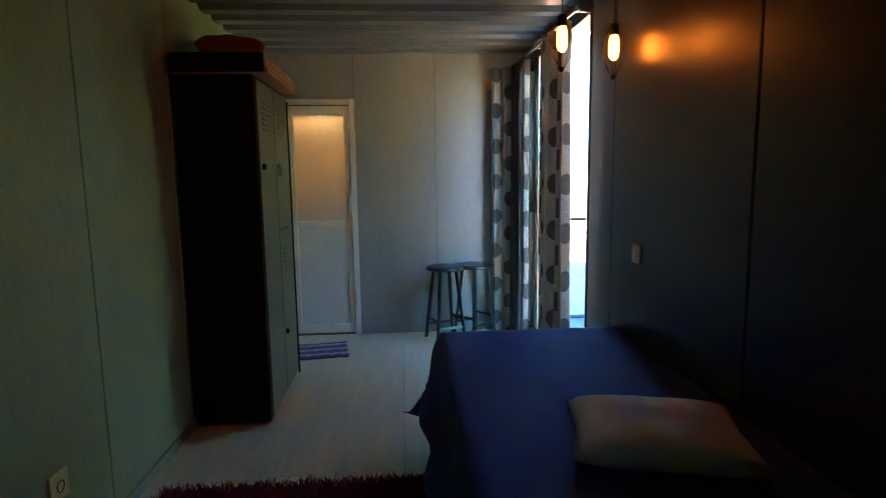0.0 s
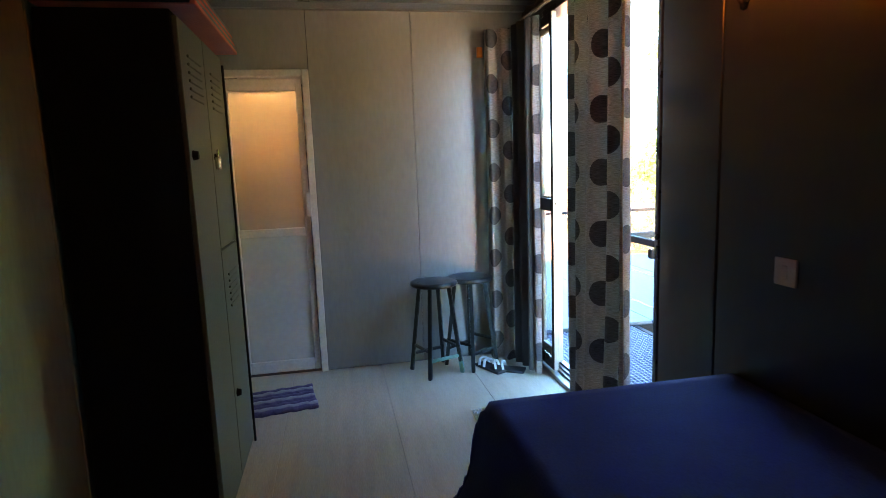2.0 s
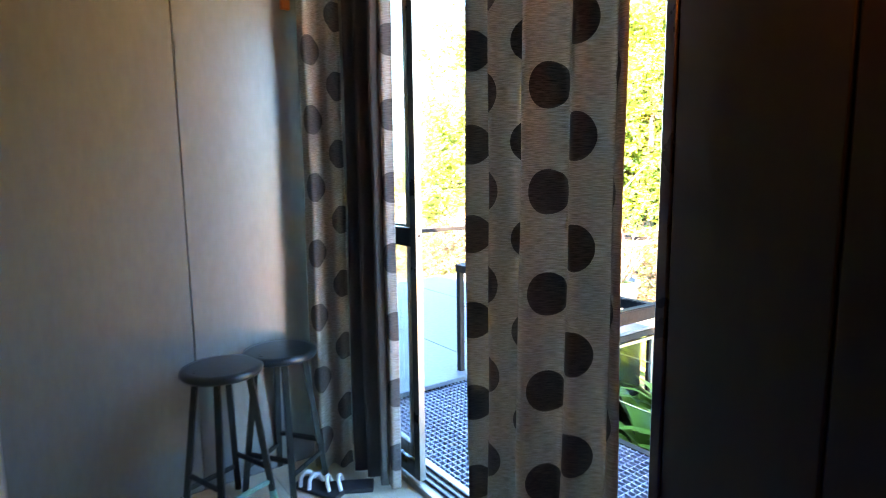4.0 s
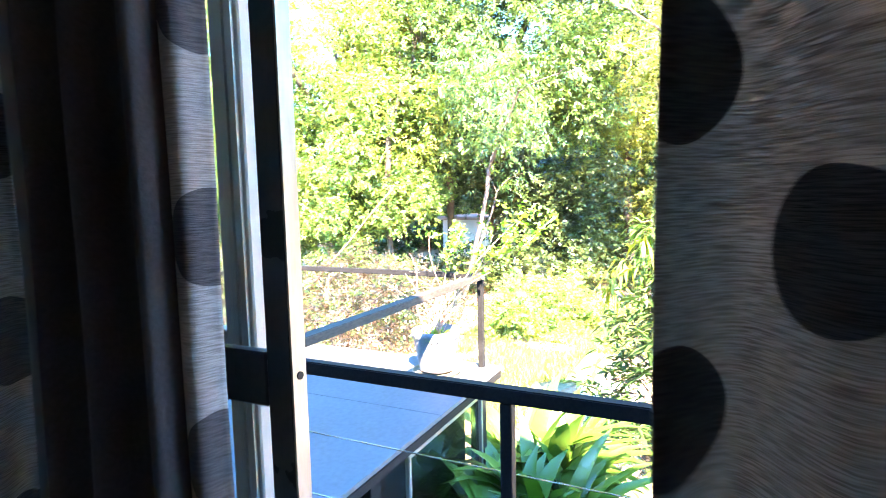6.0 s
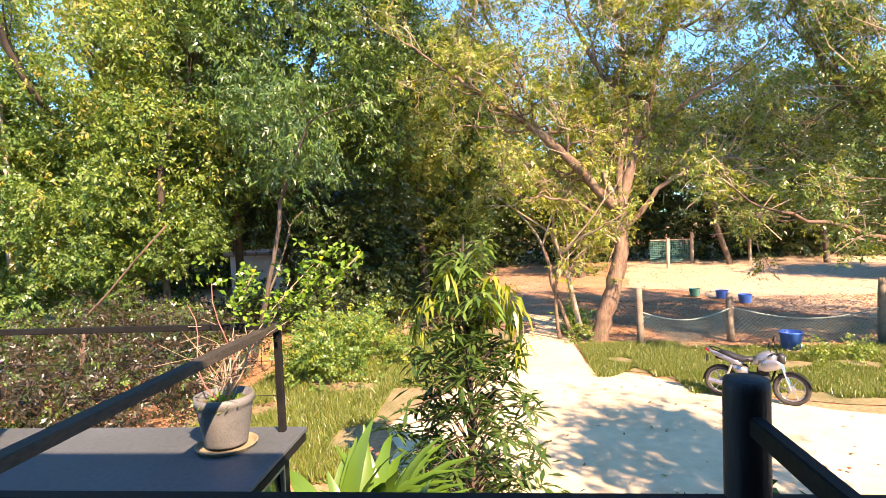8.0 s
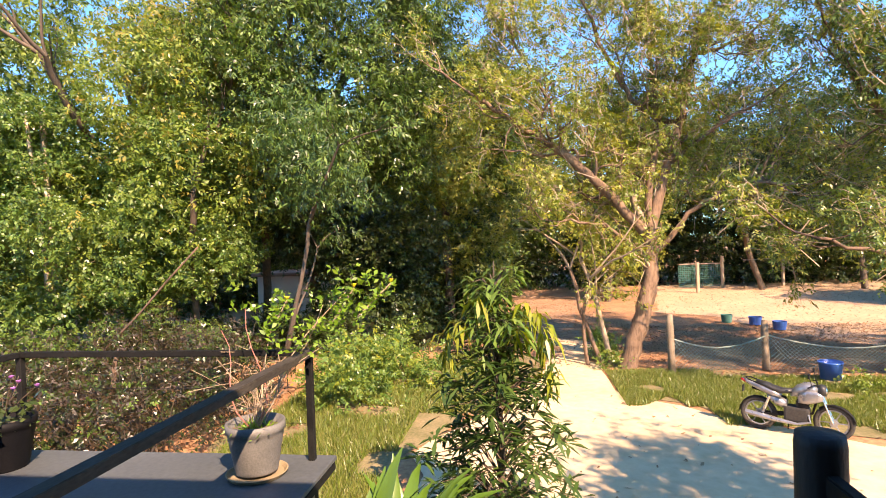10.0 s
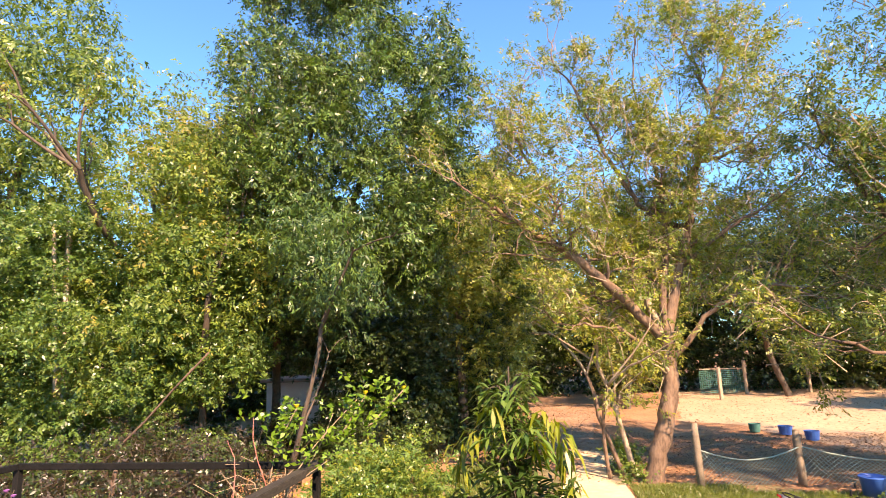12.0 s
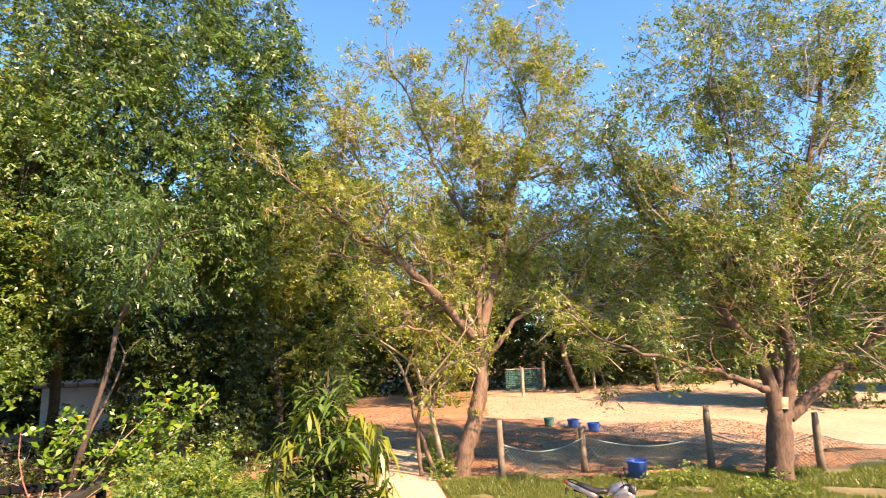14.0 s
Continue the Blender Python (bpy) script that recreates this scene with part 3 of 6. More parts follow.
for y in (3.12, 4.87):
    part("finial", lathe([(0.002, -0.02), (0.018, -0.008), (0.02, 0.004), (0.012, 0.016), (0.002, 0.02)], 12, None, (0, y, 0)), CHROME, rod)
for y in (3.17, 4.1):
    part("bracket", bar((0, y, 0), (XR - 0.956, y, 0.0), 0.014, 0.02), CHROME, rod)

# ---- bed ----
bed = thing("bed", (0, 0, 0), "low bed under a plain dark blue sheet, against the dark wall", "bed")
part("bed_base", box(0.22, 1.05, 0.85, 2.70, 0.0, 0.36, 0.02, 2), WOOD_D, bed)
part("mattress", box(0.20, 1.055, 0.82, 2.69, 0.365, 0.59, 0.04, 3), BLUE, bed)
sheet_bm = bmesh.new()
X0, X1, Y0, Y1, ZT, DROP = 0.185, 1.06, 0.80, 2.72, 0.62, 0.44
nx, ny = 40, 60
vs = []
for j in range(ny + 1):
    row = []
    for i in range(nx + 1):
        u, v = -DROP + (X1 - X0 + DROP) * i / nx, (Y1 - Y0 + DROP) * j / ny
        ox, oy = max(0.0, -u), max(0.0, v - (Y1 - Y0))
        fall = max(ox, oy) + 0.25 * min(ox, oy)
        x, y = X0 + max(u, 0), Y0 + min(v, Y1 - Y0)
        r = min(fall, 0.05)
        flare = 0.06 * fall / DROP
        wob = 0.02 * fall / DROP * (math.sin(v * 11) + math.sin(u * 13 + 1))
        x -= (0.03 * (1 - math.exp(-ox * 20)) + flare + wob) if ox > 0 else 0
        y += (0.03 * (1 - math.exp(-oy * 20)) + flare + wob) if oy > 0 else 0
        if ox > 0 and oy > 0:
            x, y = x - 0.16 * min(ox, oy), y + 0.10 * min(ox, oy)
        z = ZT - max(0, fall - 0.012) + (0.006 * noise.noise((x * 3, y * 2.2, 0)) + 0.004 * noise.noise((x * 9, y * 6, 4)) if fall == 0 else 0)
        row.append(sheet_bm.verts.new((x, y, max(z, 0.14))))
    vs.append(row)
for j in range(ny):
    for i in range(nx):
        sheet_bm.faces.new((vs[j][i], vs[j][i + 1], vs[j + 1][i + 1], vs[j + 1][i]))
sheet = part("bed_sheet", sheet_bm, BLUE, bed, "dark blue sheet falling over the edges", True)
sol = sheet.modifiers.new("cloth", "SOLIDIFY")
sol.thickness = 0.004


def cushion(name, w, d, h, material, seed):
    bm = bmesh.new()
    n_ = 18
    top, bot = [], []
    for j in range(n_ + 1):
        ra, rb = [], []
        for i in range(n_ + 1):
            u, v = 2 * i / n_ - 1, 2 * j / n_ - 1
            k = max(0.0, (1 - u ** 4) * (1 - v ** 4)) ** 0.5
            pin = 1 - 0.07 * (1 - abs(u)) * abs(v) ** 2 - 0.07 * (1 - abs(v)) * abs(u) ** 2
            x, y = u * w / 2 * pin, v * d / 2 * pin
            wr = 0.012 * noise.noise((u * 2.5 + seed, v * 2.5, seed))
            ra.append(bm.verts.new((x, y, h * 0.5 + h * 0.5 * k + wr * k)))
            edge = i in (0, n_) or j in (0, n_)
            rb.append(ra[-1] if edge else bm.verts.new((x, y, h * 0.5 - h * 0.48 * k)))
        top.append(ra), bot.append(rb)
    for j in range(n_):
        for i in range(n_):
            bm.faces.new((top[j][i], top[j][i + 1], top[j + 1][i + 1], top[j + 1][i]))
            bm.faces.new((bot[j][i], bot[j + 1][i], bot[j + 1][i + 1], bot[j][i + 1]))
    return link(name, bm, material, None, "", True)


pl = cushion("pillow", 0.48, 0.40, 0.105, PILLOW, 2.0)
pl.matrix_world = pose(0.70, 1.47, 0.618, 0, 0, -14)
tagged(pl, "pale grey soft pillow lying on the blue bed", "pillow")

# ---- shag rug ----
def pile(name, x0, x1, y0, y1, z, count, h, w, material, seed):
    rng = np.random.default_rng(seed)
    x, y = rng.uniform(x0, x1, count), rng.uniform(y0, y1, count)
    a = rng.uniform(0, 2 * np.pi, count)
    lean = rng.normal(0, h * 0.6, (count, 2))
    hh = h * rng.uniform(0.6, 1.2, count)
    V = np.empty((count, 4, 3))
    V[:, 0] = np.stack([x - w * np.cos(a), y - w * np.sin(a), np.full(count, z)], 1)
    V[:, 1] = np.stack([x + w * np.cos(a), y + w * np.sin(a), np.full(count, z)], 1)
    V[:, 2] = np.stack([x + lean[:, 0] + w * 0.5 * np.cos(a), y + lean[:, 1] + w * 0.5 * np.sin(a), z + hh], 1)
    V[:, 3] = np.stack([x + lean[:, 0] - w * 0.5 * np.cos(a), y + lean[:, 1] - w * 0.5 * np.sin(a), z + hh], 1)
    return mesh_from(name, V, material)


def mesh_from(name, V, material):
    """One mesh out of many loose four-cornered blades."""
    k, c = len(V), V.shape[1]
    me = bpy.data.meshes.new(name)
    me.vertices.add(k * c), me.loops.add(k * c), me.polygons.add(k)
    me.vertices.foreach_set("co", V.reshape(-1))
    me.loops.foreach_set("vertex_index", np.arange(k * c, dtype=np.int32))
    me.polygons.foreach_set("loop_start", np.arange(0, k * c, c, dtype=np.int32))
    me.polygons.foreach_set("loop_total", np.full(k, c, dtype=np.int32))
    me.materials.append(material)
    me.update(calc_edges=True)
    return new(name, me)


rug = thing("shag_rug", (0, 0, 0), "magenta shag rug on the board floor beside the bed", "rug")
part("backing", box(-1.06, 0.09, 1.3, 2.42, 0.0, 0.012, 0.004), mat("magenta backing", (0.16, 0.01, 0.05), (0.2, 0.012, 0.07), 0.9), rug)
pl_ = pile("shag", -1.08, 0.10, 1.28, 2.44, 0.008, 26000, 0.035, 0.0035, SHAG, 3)
pl_.parent = rug
grug = thing("door_rug", (0, 0, 0), "pale grey short rug before the sliding door", "rug")
part("backing", box(0.42, 0.95, 3.35, 3.98, 0.0, 0.008, 0.003), PILLOW, grug)
pl_ = pile("shag", 0.41, 0.96, 3.34, 3.99, 0.004, 16000, 0.014, 0.003, GREYRUG, 4)
pl_.parent = grug
mt_ = thing("door_mat", (-0.66, 4.43, 0), "small purple woven mat before the white door", "mat", turn=8)
for i in range(9):
    y = -0.16 + i * 0.04
    bm = bmesh.new()
    tube([(-0.19 + 0.02 * k + random.uniform(-0.004, 0.004), y + 0.006 * math.sin(k * 1.3 + i), 0.012 + 0.004 * random.random()) for k in range(20)], 0.0165, 6, bm)
    part("strand", bm, MATL if i % 3 == 1 else MATT, mt_, "", True)

# ---- locker ----
lock = thing("locker", (0, 0, 0), "tall olive steel locker with black sides and vented doors", "locker")
LX, LY0, LY1, LZ = -0.755, 3.13, 3.90, 1.93
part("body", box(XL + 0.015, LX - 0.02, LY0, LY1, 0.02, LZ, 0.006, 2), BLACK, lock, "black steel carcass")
nd = 2
for k in range(nd):
    a, b = LY0 + (LY1 - LY0) * k / nd + 0.004, LY0 + (LY1 - LY0) * (k + 1) / nd - 0.004
    for z0, z1 in (((0.05, LZ - 0.02),) if k == 0 else ((0.05, 1.06), (1.07, LZ - 0.02))):
        dr = part("door", box(LX - 0.018, LX, a, b, z0, z1, 0.004, 2), LOCKER, lock)
        for r in range(6):
            zz = z1 - 0.12 - 0.028 * r
            part("vent", box(LX + 0.0005, LX + 0.008, a + 0.09, b - 0.09, zz, zz + 0.012, 0.003), LOCKER, dr)
        part("lock_boss", lathe([(0.001, 0.02), (0.014, 0.018), (0.018, 0.0)], 12), BLACK, dr).matrix_local = pose(LX, a + 0.05, (1.45 if z1 > 1.5 else 0.42), 0, 90, 0)
pad = part("padlock", box(LX + 0.012, LX + 0.032, 3.49, 3.53, 1.40, 1.45, 0.006, 2), CHROME, lock, "small bright padlock")
part("shackle", tube([(LX + 0.022, 3.498 + 0.012 - 0.012 * math.cos(k * math.pi / 6), 1.45 + 0.03 * math.sin(k * math.pi / 6)) for k in range(7)], 0.003, 6), CHROME, pad)
part("door_edge", box(LX + 0.001, LX + 0.012, LY1 - 0.012, LY1, 0.03, LZ - 0.05, 0.003), BLACK, lock)

mattress = thing("folded_mattress", (0, 0, LZ), "coral and teal striped thin mattress folded on the locker", "mattress")
for k in range(6):
    z = 0.0 + 0.017 * k
    part("stripe", box(XL + 0.03, LX + 0.075 - 0.004 * k, LY0 - 0.05 + 0.006 * k, LY1 + 0.02, z, z + 0.017, 0.006, 2), (CORAL, TEAL)[k % 2], mattress)
part("end_flap", box(XL + 0.035, LX + 0.06, LY0 - 0.066, LY0 - 0.053, 0.002, 0.10, 0.005, 2), BLACK, mattress, "black end of the mattress")
bol = cushion("cushion", 0.36, 0.30, 0.13, RED, 5.0)
bol.matrix_world = pose(-0.93, 3.36, LZ + 0.102, 0, 0, 12)
tagged(bol, "dark red round cushion on the folded mattress", "cushion")

# ---- stools ----
def stool(at, turn, worn, label):
    st = thing("stool", at, label, "stool", "stools by the end wall", turn)
    H = 0.63
    part("seat", lathe([(0.001, H), (0.13, H), (0.155, H - 0.004), (0.16, H - 0.018), (0.155, H - 0.03), (0.10, H - 0.033), (0.001, H - 0.033)], 28), STOOL, st, "", True)
    feet = []
    for k in range(4):
        a = math.pi / 4 + k * math.pi / 2
        top, foot = Vector((0.10 * math.cos(a), 0.10 * math.sin(a), H - 0.03)), Vector((0.178 * math.cos(a), 0.178 * math.sin(a), 0.0))
        feet.append((top, foot))
        part("leg", bar(top, foot + Vector((0, 0, 0.0)), 0.026, 0.026), STOOL, st)
        if worn and k == 3:
            part("worn_foot", bar(top.lerp(foot, 0.86), foot - Vector((0, 0, 0.0)), 0.0275, 0.0275), TURQ, st, "turquoise worn foot")
    for k in range(4):
        (t0, f0), (t1, f1) = feet[k], feet[(k + 1) % 4]
        z = 0.70 if k % 2 else 0.80
        part("stretcher", bar(t0.lerp(f0, z), t1.lerp(f1, z), 0.014, 0.022), TURQ if worn and k == 2 else STOOL, st)
    return st


stool((0.34, 4.69, 0), 20, True, "dark green metal stool with worn turquoise feet")
stool((0.60, 4.76, 0), 35, False, "dark metal stool beside the curtain")
shoe = thing("sandal", (0.70, 4.62, 0), "dark sandal with white straps on the floor", "shoe", "sandals", 25)
part("sole", box(-0.045, 0.045, -0.12, 0.12, 0, 0.022, 0.01, 2), SEAT, shoe)
for y in (0.02, 0.07):
    part("strap", tube([(-0.045, y, 0.02), (-0.03, y + 0.01, 0.055), (0.0, y + 0.015, 0.066), (0.03, y + 0.01, 0.055), (0.045, y, 0.02)], 0.009, 6), PLATE, shoe, "white strap")
copy_thing(shoe, pose(0.80, 4.56, 0, 0, 0, 60))

# ---- switches and lamps ----
sw = thing("switch_plate", (XR, 2.51, 1.02), "white square switch plate on the dark wall", "switch")
part("plate", box(-0.009, 0, -0.043, 0.043, -0.043, 0.043, 0.004, 2), PLATE, sw)
part("rocker", box(-0.013, -0.0085, -0.012, 0.012, -0.022, 0.022, 0.003), PLATE, sw)
so = thing("socket_plate", (XL, 1.90, 0.36), "white socket plate low on the panel wall", "socket")
part("plate", box(0, 0.012, -0.05, 0.05, -0.05, 0.05, 0.004, 2), PLATE, so)
part("outlet", lathe([(0.02, 0.0), (0.022, 0.003), (0.018, 0.003)], 16), SEAT, so).matrix_local = pose(0.0125, 0, 0, 0, 90, 0)
BULB = glow_mat("amber filament", (1.0, 0.25, 0.035), 1.25)
CORD = mat("dark cord", (0.02, 0.018, 0.015), (0.03, 0.028, 0.025), 0.7)


def caged_lamp(at, label):
    lp = thing("pendant_lamp", at, label, "lamp", "caged pendant lamps by the bed")
    part("cord", tube([(0, 0, 0.10), (0.002, 0.002, 0.25), (0, 0, ZC - at[2])], 0.0035, 6), CORD, lp)
    part("socket", lathe([(0.001, 0.11), (0.012, 0.11), (0.02, 0.10), (0.021, 0.065), (0.017, 0.058)], 14), BLACK, lp)
    part("bulb", lathe([(0.012, 0.062), (0.02, 0.045), (0.023, 0.0), (0.02, -0.035), (0.01, -0.05), (0.001, -0.053)], 14), BULB, lp, "glowing amber bulb", True)
    for k in range(6):
        a = k * math.pi / 3
        part("cage_wire", tube([(0.022 * math.cos(a), 0.022 * math.sin(a), 0.07), (0.045 * math.cos(a), 0.045 * math.sin(a), 0.03), (0.045 * math.cos(a), 0.045 * math.sin(a), -0.06), (0.012 * math.cos(a), 0.012 * math.sin(a), -0.12)], 0.0018, 5), BLACK, lp)
    part("cage_tip", lathe([(0.001, -0.115), (0.013, -0.118), (0.01, -0.135), (0.001, -0.14)], 10), BLACK, lp)
    return lp


caged_lamp((0.98, 2.63, 1.955), "caged amber bulb hanging close to the dark wall")
caged_lamp((0.73, 2.60, 1.985), "caged amber bulb hanging before the curtain")
cd = thing("hanging_cord", (XL, 1.28, 1.80), "thin pale cord looped on the panel wall", "cord")
part("loop", tube([(0.01, -0.02, 0.36), (0.012, 0.03, 0.2), (0.012, 0.05, 0.08), (0.012, 0.0, 0.0), (0.012, -0.08, 0.02), (0.012, -0.12, 0.12)], 0.004, 6), PLATE, cd)
# washroom string lamps glimpsed through the door's upper panel, placed to fit the view
AMBER = glow_mat("amber lamp", (1.0, 0.42, 0.10), 4.0)
wl = thing("string_light", (-0.68, 5.30, 1.54), "string of small amber lamps in the washroom", "string light")
part("cord", tube([(-0.22, 0.02, 0.12), (-0.15, 0.02, 0.05), (-0.10, 0.02, -0.01), (0.0, 0.02, -0.07), (0.06, 0.02, -0.01), (0.17, 0.02, 0.05), (0.24, 0.02, 0.14)], 0.002, 6), CORD, wl)
for x, z in ((-0.091, 0.044), (0.141, 0.054), (-0.071, -0.009), (0.028, -0.019), (-0.006, -0.07)):
    part("bulb", lathe([(0.001, 0.012), (0.008, 0.006), (0.011, 0.0), (0.008, -0.006), (0.001, -0.012)], 12, None, (x, 0, z)), AMBER, wl, "", True)
# Hidden lamp added to put a glow on the upper panel's top.
cl = thing("strip_lamp", (-0.69, 5.12, 2.12), "unseen warm strip lamp added to make the door panel glow", "lamp")
part("body", box(-0.16, 0.16, -0.02, 0.02, 0.0, 0.03, 0.006, 2), PLATE, cl)
part("diffuser", box(-0.15, 0.15, -0.015, 0.015, -0.02, 0.0, 0.006, 2), glow_mat("warm diffuser", (1.0, 0.70, 0.38), 13.0), cl)

tag_ = tagged(link("orange_tag", box(0.735, 0.775, 4.90, 4.925, 2.10, 2.17, 0.006, 2), mat("orange plastic", (0.6, 0.16, 0.02), (0.7, 0.2, 0.03), 0.4)), "small orange plastic box high on the end wall", "box")

# floor boards
for i, (x0, x1) in enumerate(((XL, -0.62), (-0.62, -0.02), (-0.02, 0.58), (0.58, XR))):
    cuts = (YB, 0.6 + 0.3 * (i % 2), 3.05 - 0.5 * (i % 2), YE)
    for a, b in zip(cuts, cuts[1:]):
        part("board", box(x0 + 0.0008, x1 - 0.0008, a + 0.0008, b - 0.0008, -0.012, 0.0, 0.001), BOARD, floor)

# ---- balcony ----
G = -1.5
RZ = 0.73
grate_ob = bmesh.new()
for i in range(30):
    x = 1.22 + i * 0.032
    box(x, x + 0.005, 2.2, 5.36, -0.055, -0.03, bm=grate_ob)
for i in range(79):
    y = 2.2 + i * 0.04
    box(1.22, 2.17, y, y + 0.005, -0.05, -0.033, bm=grate_ob)
structure("balcony_floor", grate_ob, GRATE, "open steel grating floor of the balcony", "floor")
bal = thing("balcony_railing", (0, 0, 0), "charcoal steel railing with thin wires along the balcony", "railing")
part("top_rail", bar((2.13, 2.2, RZ), (2.13, 5.50, RZ), 0.045, 0.05), RAIL, bal)
for y in (4.42, 5.47):
    part("post", box(2.11, 2.15, y - 0.02, y + 0.02, -0.06, RZ - 0.026, 0.003), RAIL, bal)
for z in (0.22, 0.47):
    part("wire", tube([(2.13, 2.2, z), (2.13, 3.8, z - 0.006), (2.13, 5.5, z)], 0.0025, 5), CHROME, bal)
part("edge_beam", bar((2.19, 2.2, -0.09), (2.19, 5.36, -0.09), 0.05, 0.12), RAIL, bal)
bp = thing("round_post", (2.14, 3.45, G), "thick round black wooden post at the balcony edge", "post")
part("shaft", lathe([(0.049, 0.0), (0.049, 1.2), (0.049, 2.50), (0.046, 2.522), (0.001, 2.527)], 24), CHAR, bp, "", True)
part("handrail", bar((-0.046, 0.0, 2.43), (-0.96, 0.02, 2.43), 0.03, 0.045), RAIL, bp)
part("stay_wire", tube([(-0.05, 0.02, 2.24), (-0.5, 0.0, 1.95), (-0.94, -0.02, 1.6)], 0.003, 5), CHROME, bp)

# ---- deck beside the cabin ----
dk = thing("deck", (0, 0, 0), "raised grey sheet deck on a dark frame with railings", "deck")
for i, (x0, x1) in enumerate(((1.18, 2.35), (2.354, 3.52), (3.524, 4.63))):
    part("deck_sheet", box(x0, x1, 5.36, 8.6, -0.03, 0.0, 0.004), DECK, dk)
part("edge_board", bar((1.18, 5.375, -0.06), (4.60, 5.375, -0.06), 0.03, 0.055), RAIL, dk)
part("edge_board", bar((4.61, 5.37, -0.06), (4.61, 8.6, -0.06), 0.03, 0.055), RAIL, dk)
for x in (1.4, 2.9, 4.45):
    part("leg", box(x - 0.05, x + 0.05, 5.45, 5.55, G, -0.035, 0.005), RAIL, dk)
    part("leg", box(x - 0.05, x + 0.05, 7.9, 8.0, G, -0.035, 0.005), RAIL, dk)
for x0, x1 in ((3.2, 4.3),):
    part("pale_frame", bar((x0, 5.42, -0.14), (x1, 5.42, -0.14), 0.03, 0.03), ALU_L, dk, "pale metal window frame under the deck")
    for x in (x0, x1):
        part("pale_frame", bar((x, 5.42, -0.12), (x, 5.42, -1.2), 0.03, 0.03), ALU_L, dk)
    g = part("pane", box(x0, x1, 5.43, 5.436, -1.2, -0.15), GLASS, dk)
part("under_wall", box(1.2, 4.4, 5.6, 8.4, G, -0.05), RAIL, dk, "dark wall under the deck")
rl = thing("deck_railing", (0, 0, 0), "charcoal deck railing with a weathered top rail", "railing")
part("top_rail", bar((2.16, 5.50, RZ), (4.58, 5.50, RZ), 0.07, 0.045), RAILW, rl, "weathered grey top rail")
part("top_rail", bar((4.54, 5.54, RZ), (4.54, 7.70, RZ), 0.045, 0.04), RAIL, rl)
part("top_rail", bar((4.52, 7.70, RZ), (1.2, 7.95, RZ), 0.045, 0.04), RAIL, rl)
for x, y in ((4.54, 5.50), (4.54, 7.70), (2.9, 7.83)):
    part("post", box(x - 0.022, x + 0.022, y - 0.022, y + 0.022, 0.0, RZ - 0.023, 0.003), RAIL, rl)
for z in (0.25, 0.49):
    part("wire", tube([(4.54, 5.5, z), (4.54, 6.6, z - 0.008), (4.54, 7.7, z)], 0.0025, 5), RAIL, rl)


# ---- ground ----
def patch(name, outline, z, material, label, category, seed=1, rough=0.35):
    """A sheet on the ground with an uneven edge."""
    pts = []
    for (x0, y0), (x1, y1) in zip(outline, outline[1:] + outline[:1]):
        n_ = max(2, int(math.hypot(x1 - x0, y1 - y0) / 0.6))
        for k in range(n_):
            f = k / n_
            x, y = x0 + (x1 - x0) * f, y0 + (y1 - y0) * f
            pts.append((x + rough * noise.noise((x * 0.7, y * 0.7, seed)), y + rough * noise.noise((x * 0.7, y * 0.7, seed + 9))))
    bm = bmesh.new()
    bm.faces.new([bm.verts.new((x, y, z)) for x, y in pts])
    bmesh.ops.triangulate(bm, faces=bm.faces[:])
    return structure(name, bm, material, label, category)


gbm = bmesh.new()
bmesh.ops.create_grid(gbm, x_segments=60, y_segments=60, size=400)
for v in gbm.verts:
    v.co.z = G - 0.02
structure("ground", gbm, LITTER, "brown earth strewn with dry leaf litter", "ground")
patch("pasture", [(22.8, -1.0), (21.2, -2.8), (17.0, -4.3), (14.2, -6.5), (14, -18), (14, -45), (40, -45), (37, -14), (35.5, -3.5), (26, -1.6)], G - 0.012, PASTURE, "bare ochre sand of the fenced yard", "ground", 3, 0.8)
patch("road", [(7.2, 5.2), (8.6, 5.6), (9.5, 5.2), (13.2, 3.7), (15.5, 3.1), (17.0, 3.5), (18.0, 3.2), (17.4, 2.4), (12.1, 2.35), (10.4, 0.85), (9.3, -0.6), (9.1, -1.6), (8.6, -20), (1.5, -20), (1.5, 4.9)], G - 0.004, SAND, "pale sunlit dirt drive", "road", 5, 0.5)
patch("path", [(15.2, 3.4), (18.5, 4.0), (23.6, 4.4), (30, 4.6), (38, 5.5), (38, 0.5), (30, 1.0), (23.5, 2.0), (18.5, 2.5), (15.2, 2.45)], G - 0.008, TRODDEN, "trodden reddish path running into the trees", "path", 15, 0.3)
patch("verge", [(12.2, 2.2), (13.6, 1.6), (13.4, -2.4), (12.9, -4.2), (12.6, -20), (8.8, -20), (9.3, -1.6), (9.5, -0.6), (10.5, 0.85)], G - 0.008, TURF, "grass strip beside the drive", "grass", 7, 0.55)
patch("lawn", [(6.8, 6.6), (8.4, 6.0), (9.4, 5.4), (13.2, 3.8), (15, 3.4), (16.5, 5.2), (13.8, 7.1), (11.8, 8.4), (7.0, 8.8)], G - 0.008, TURF, "patchy lawn under the trees", "grass", 8, 0.6)


def stuff(ob, label, category):
    return tagged(ob, label, category, kind="stuff")


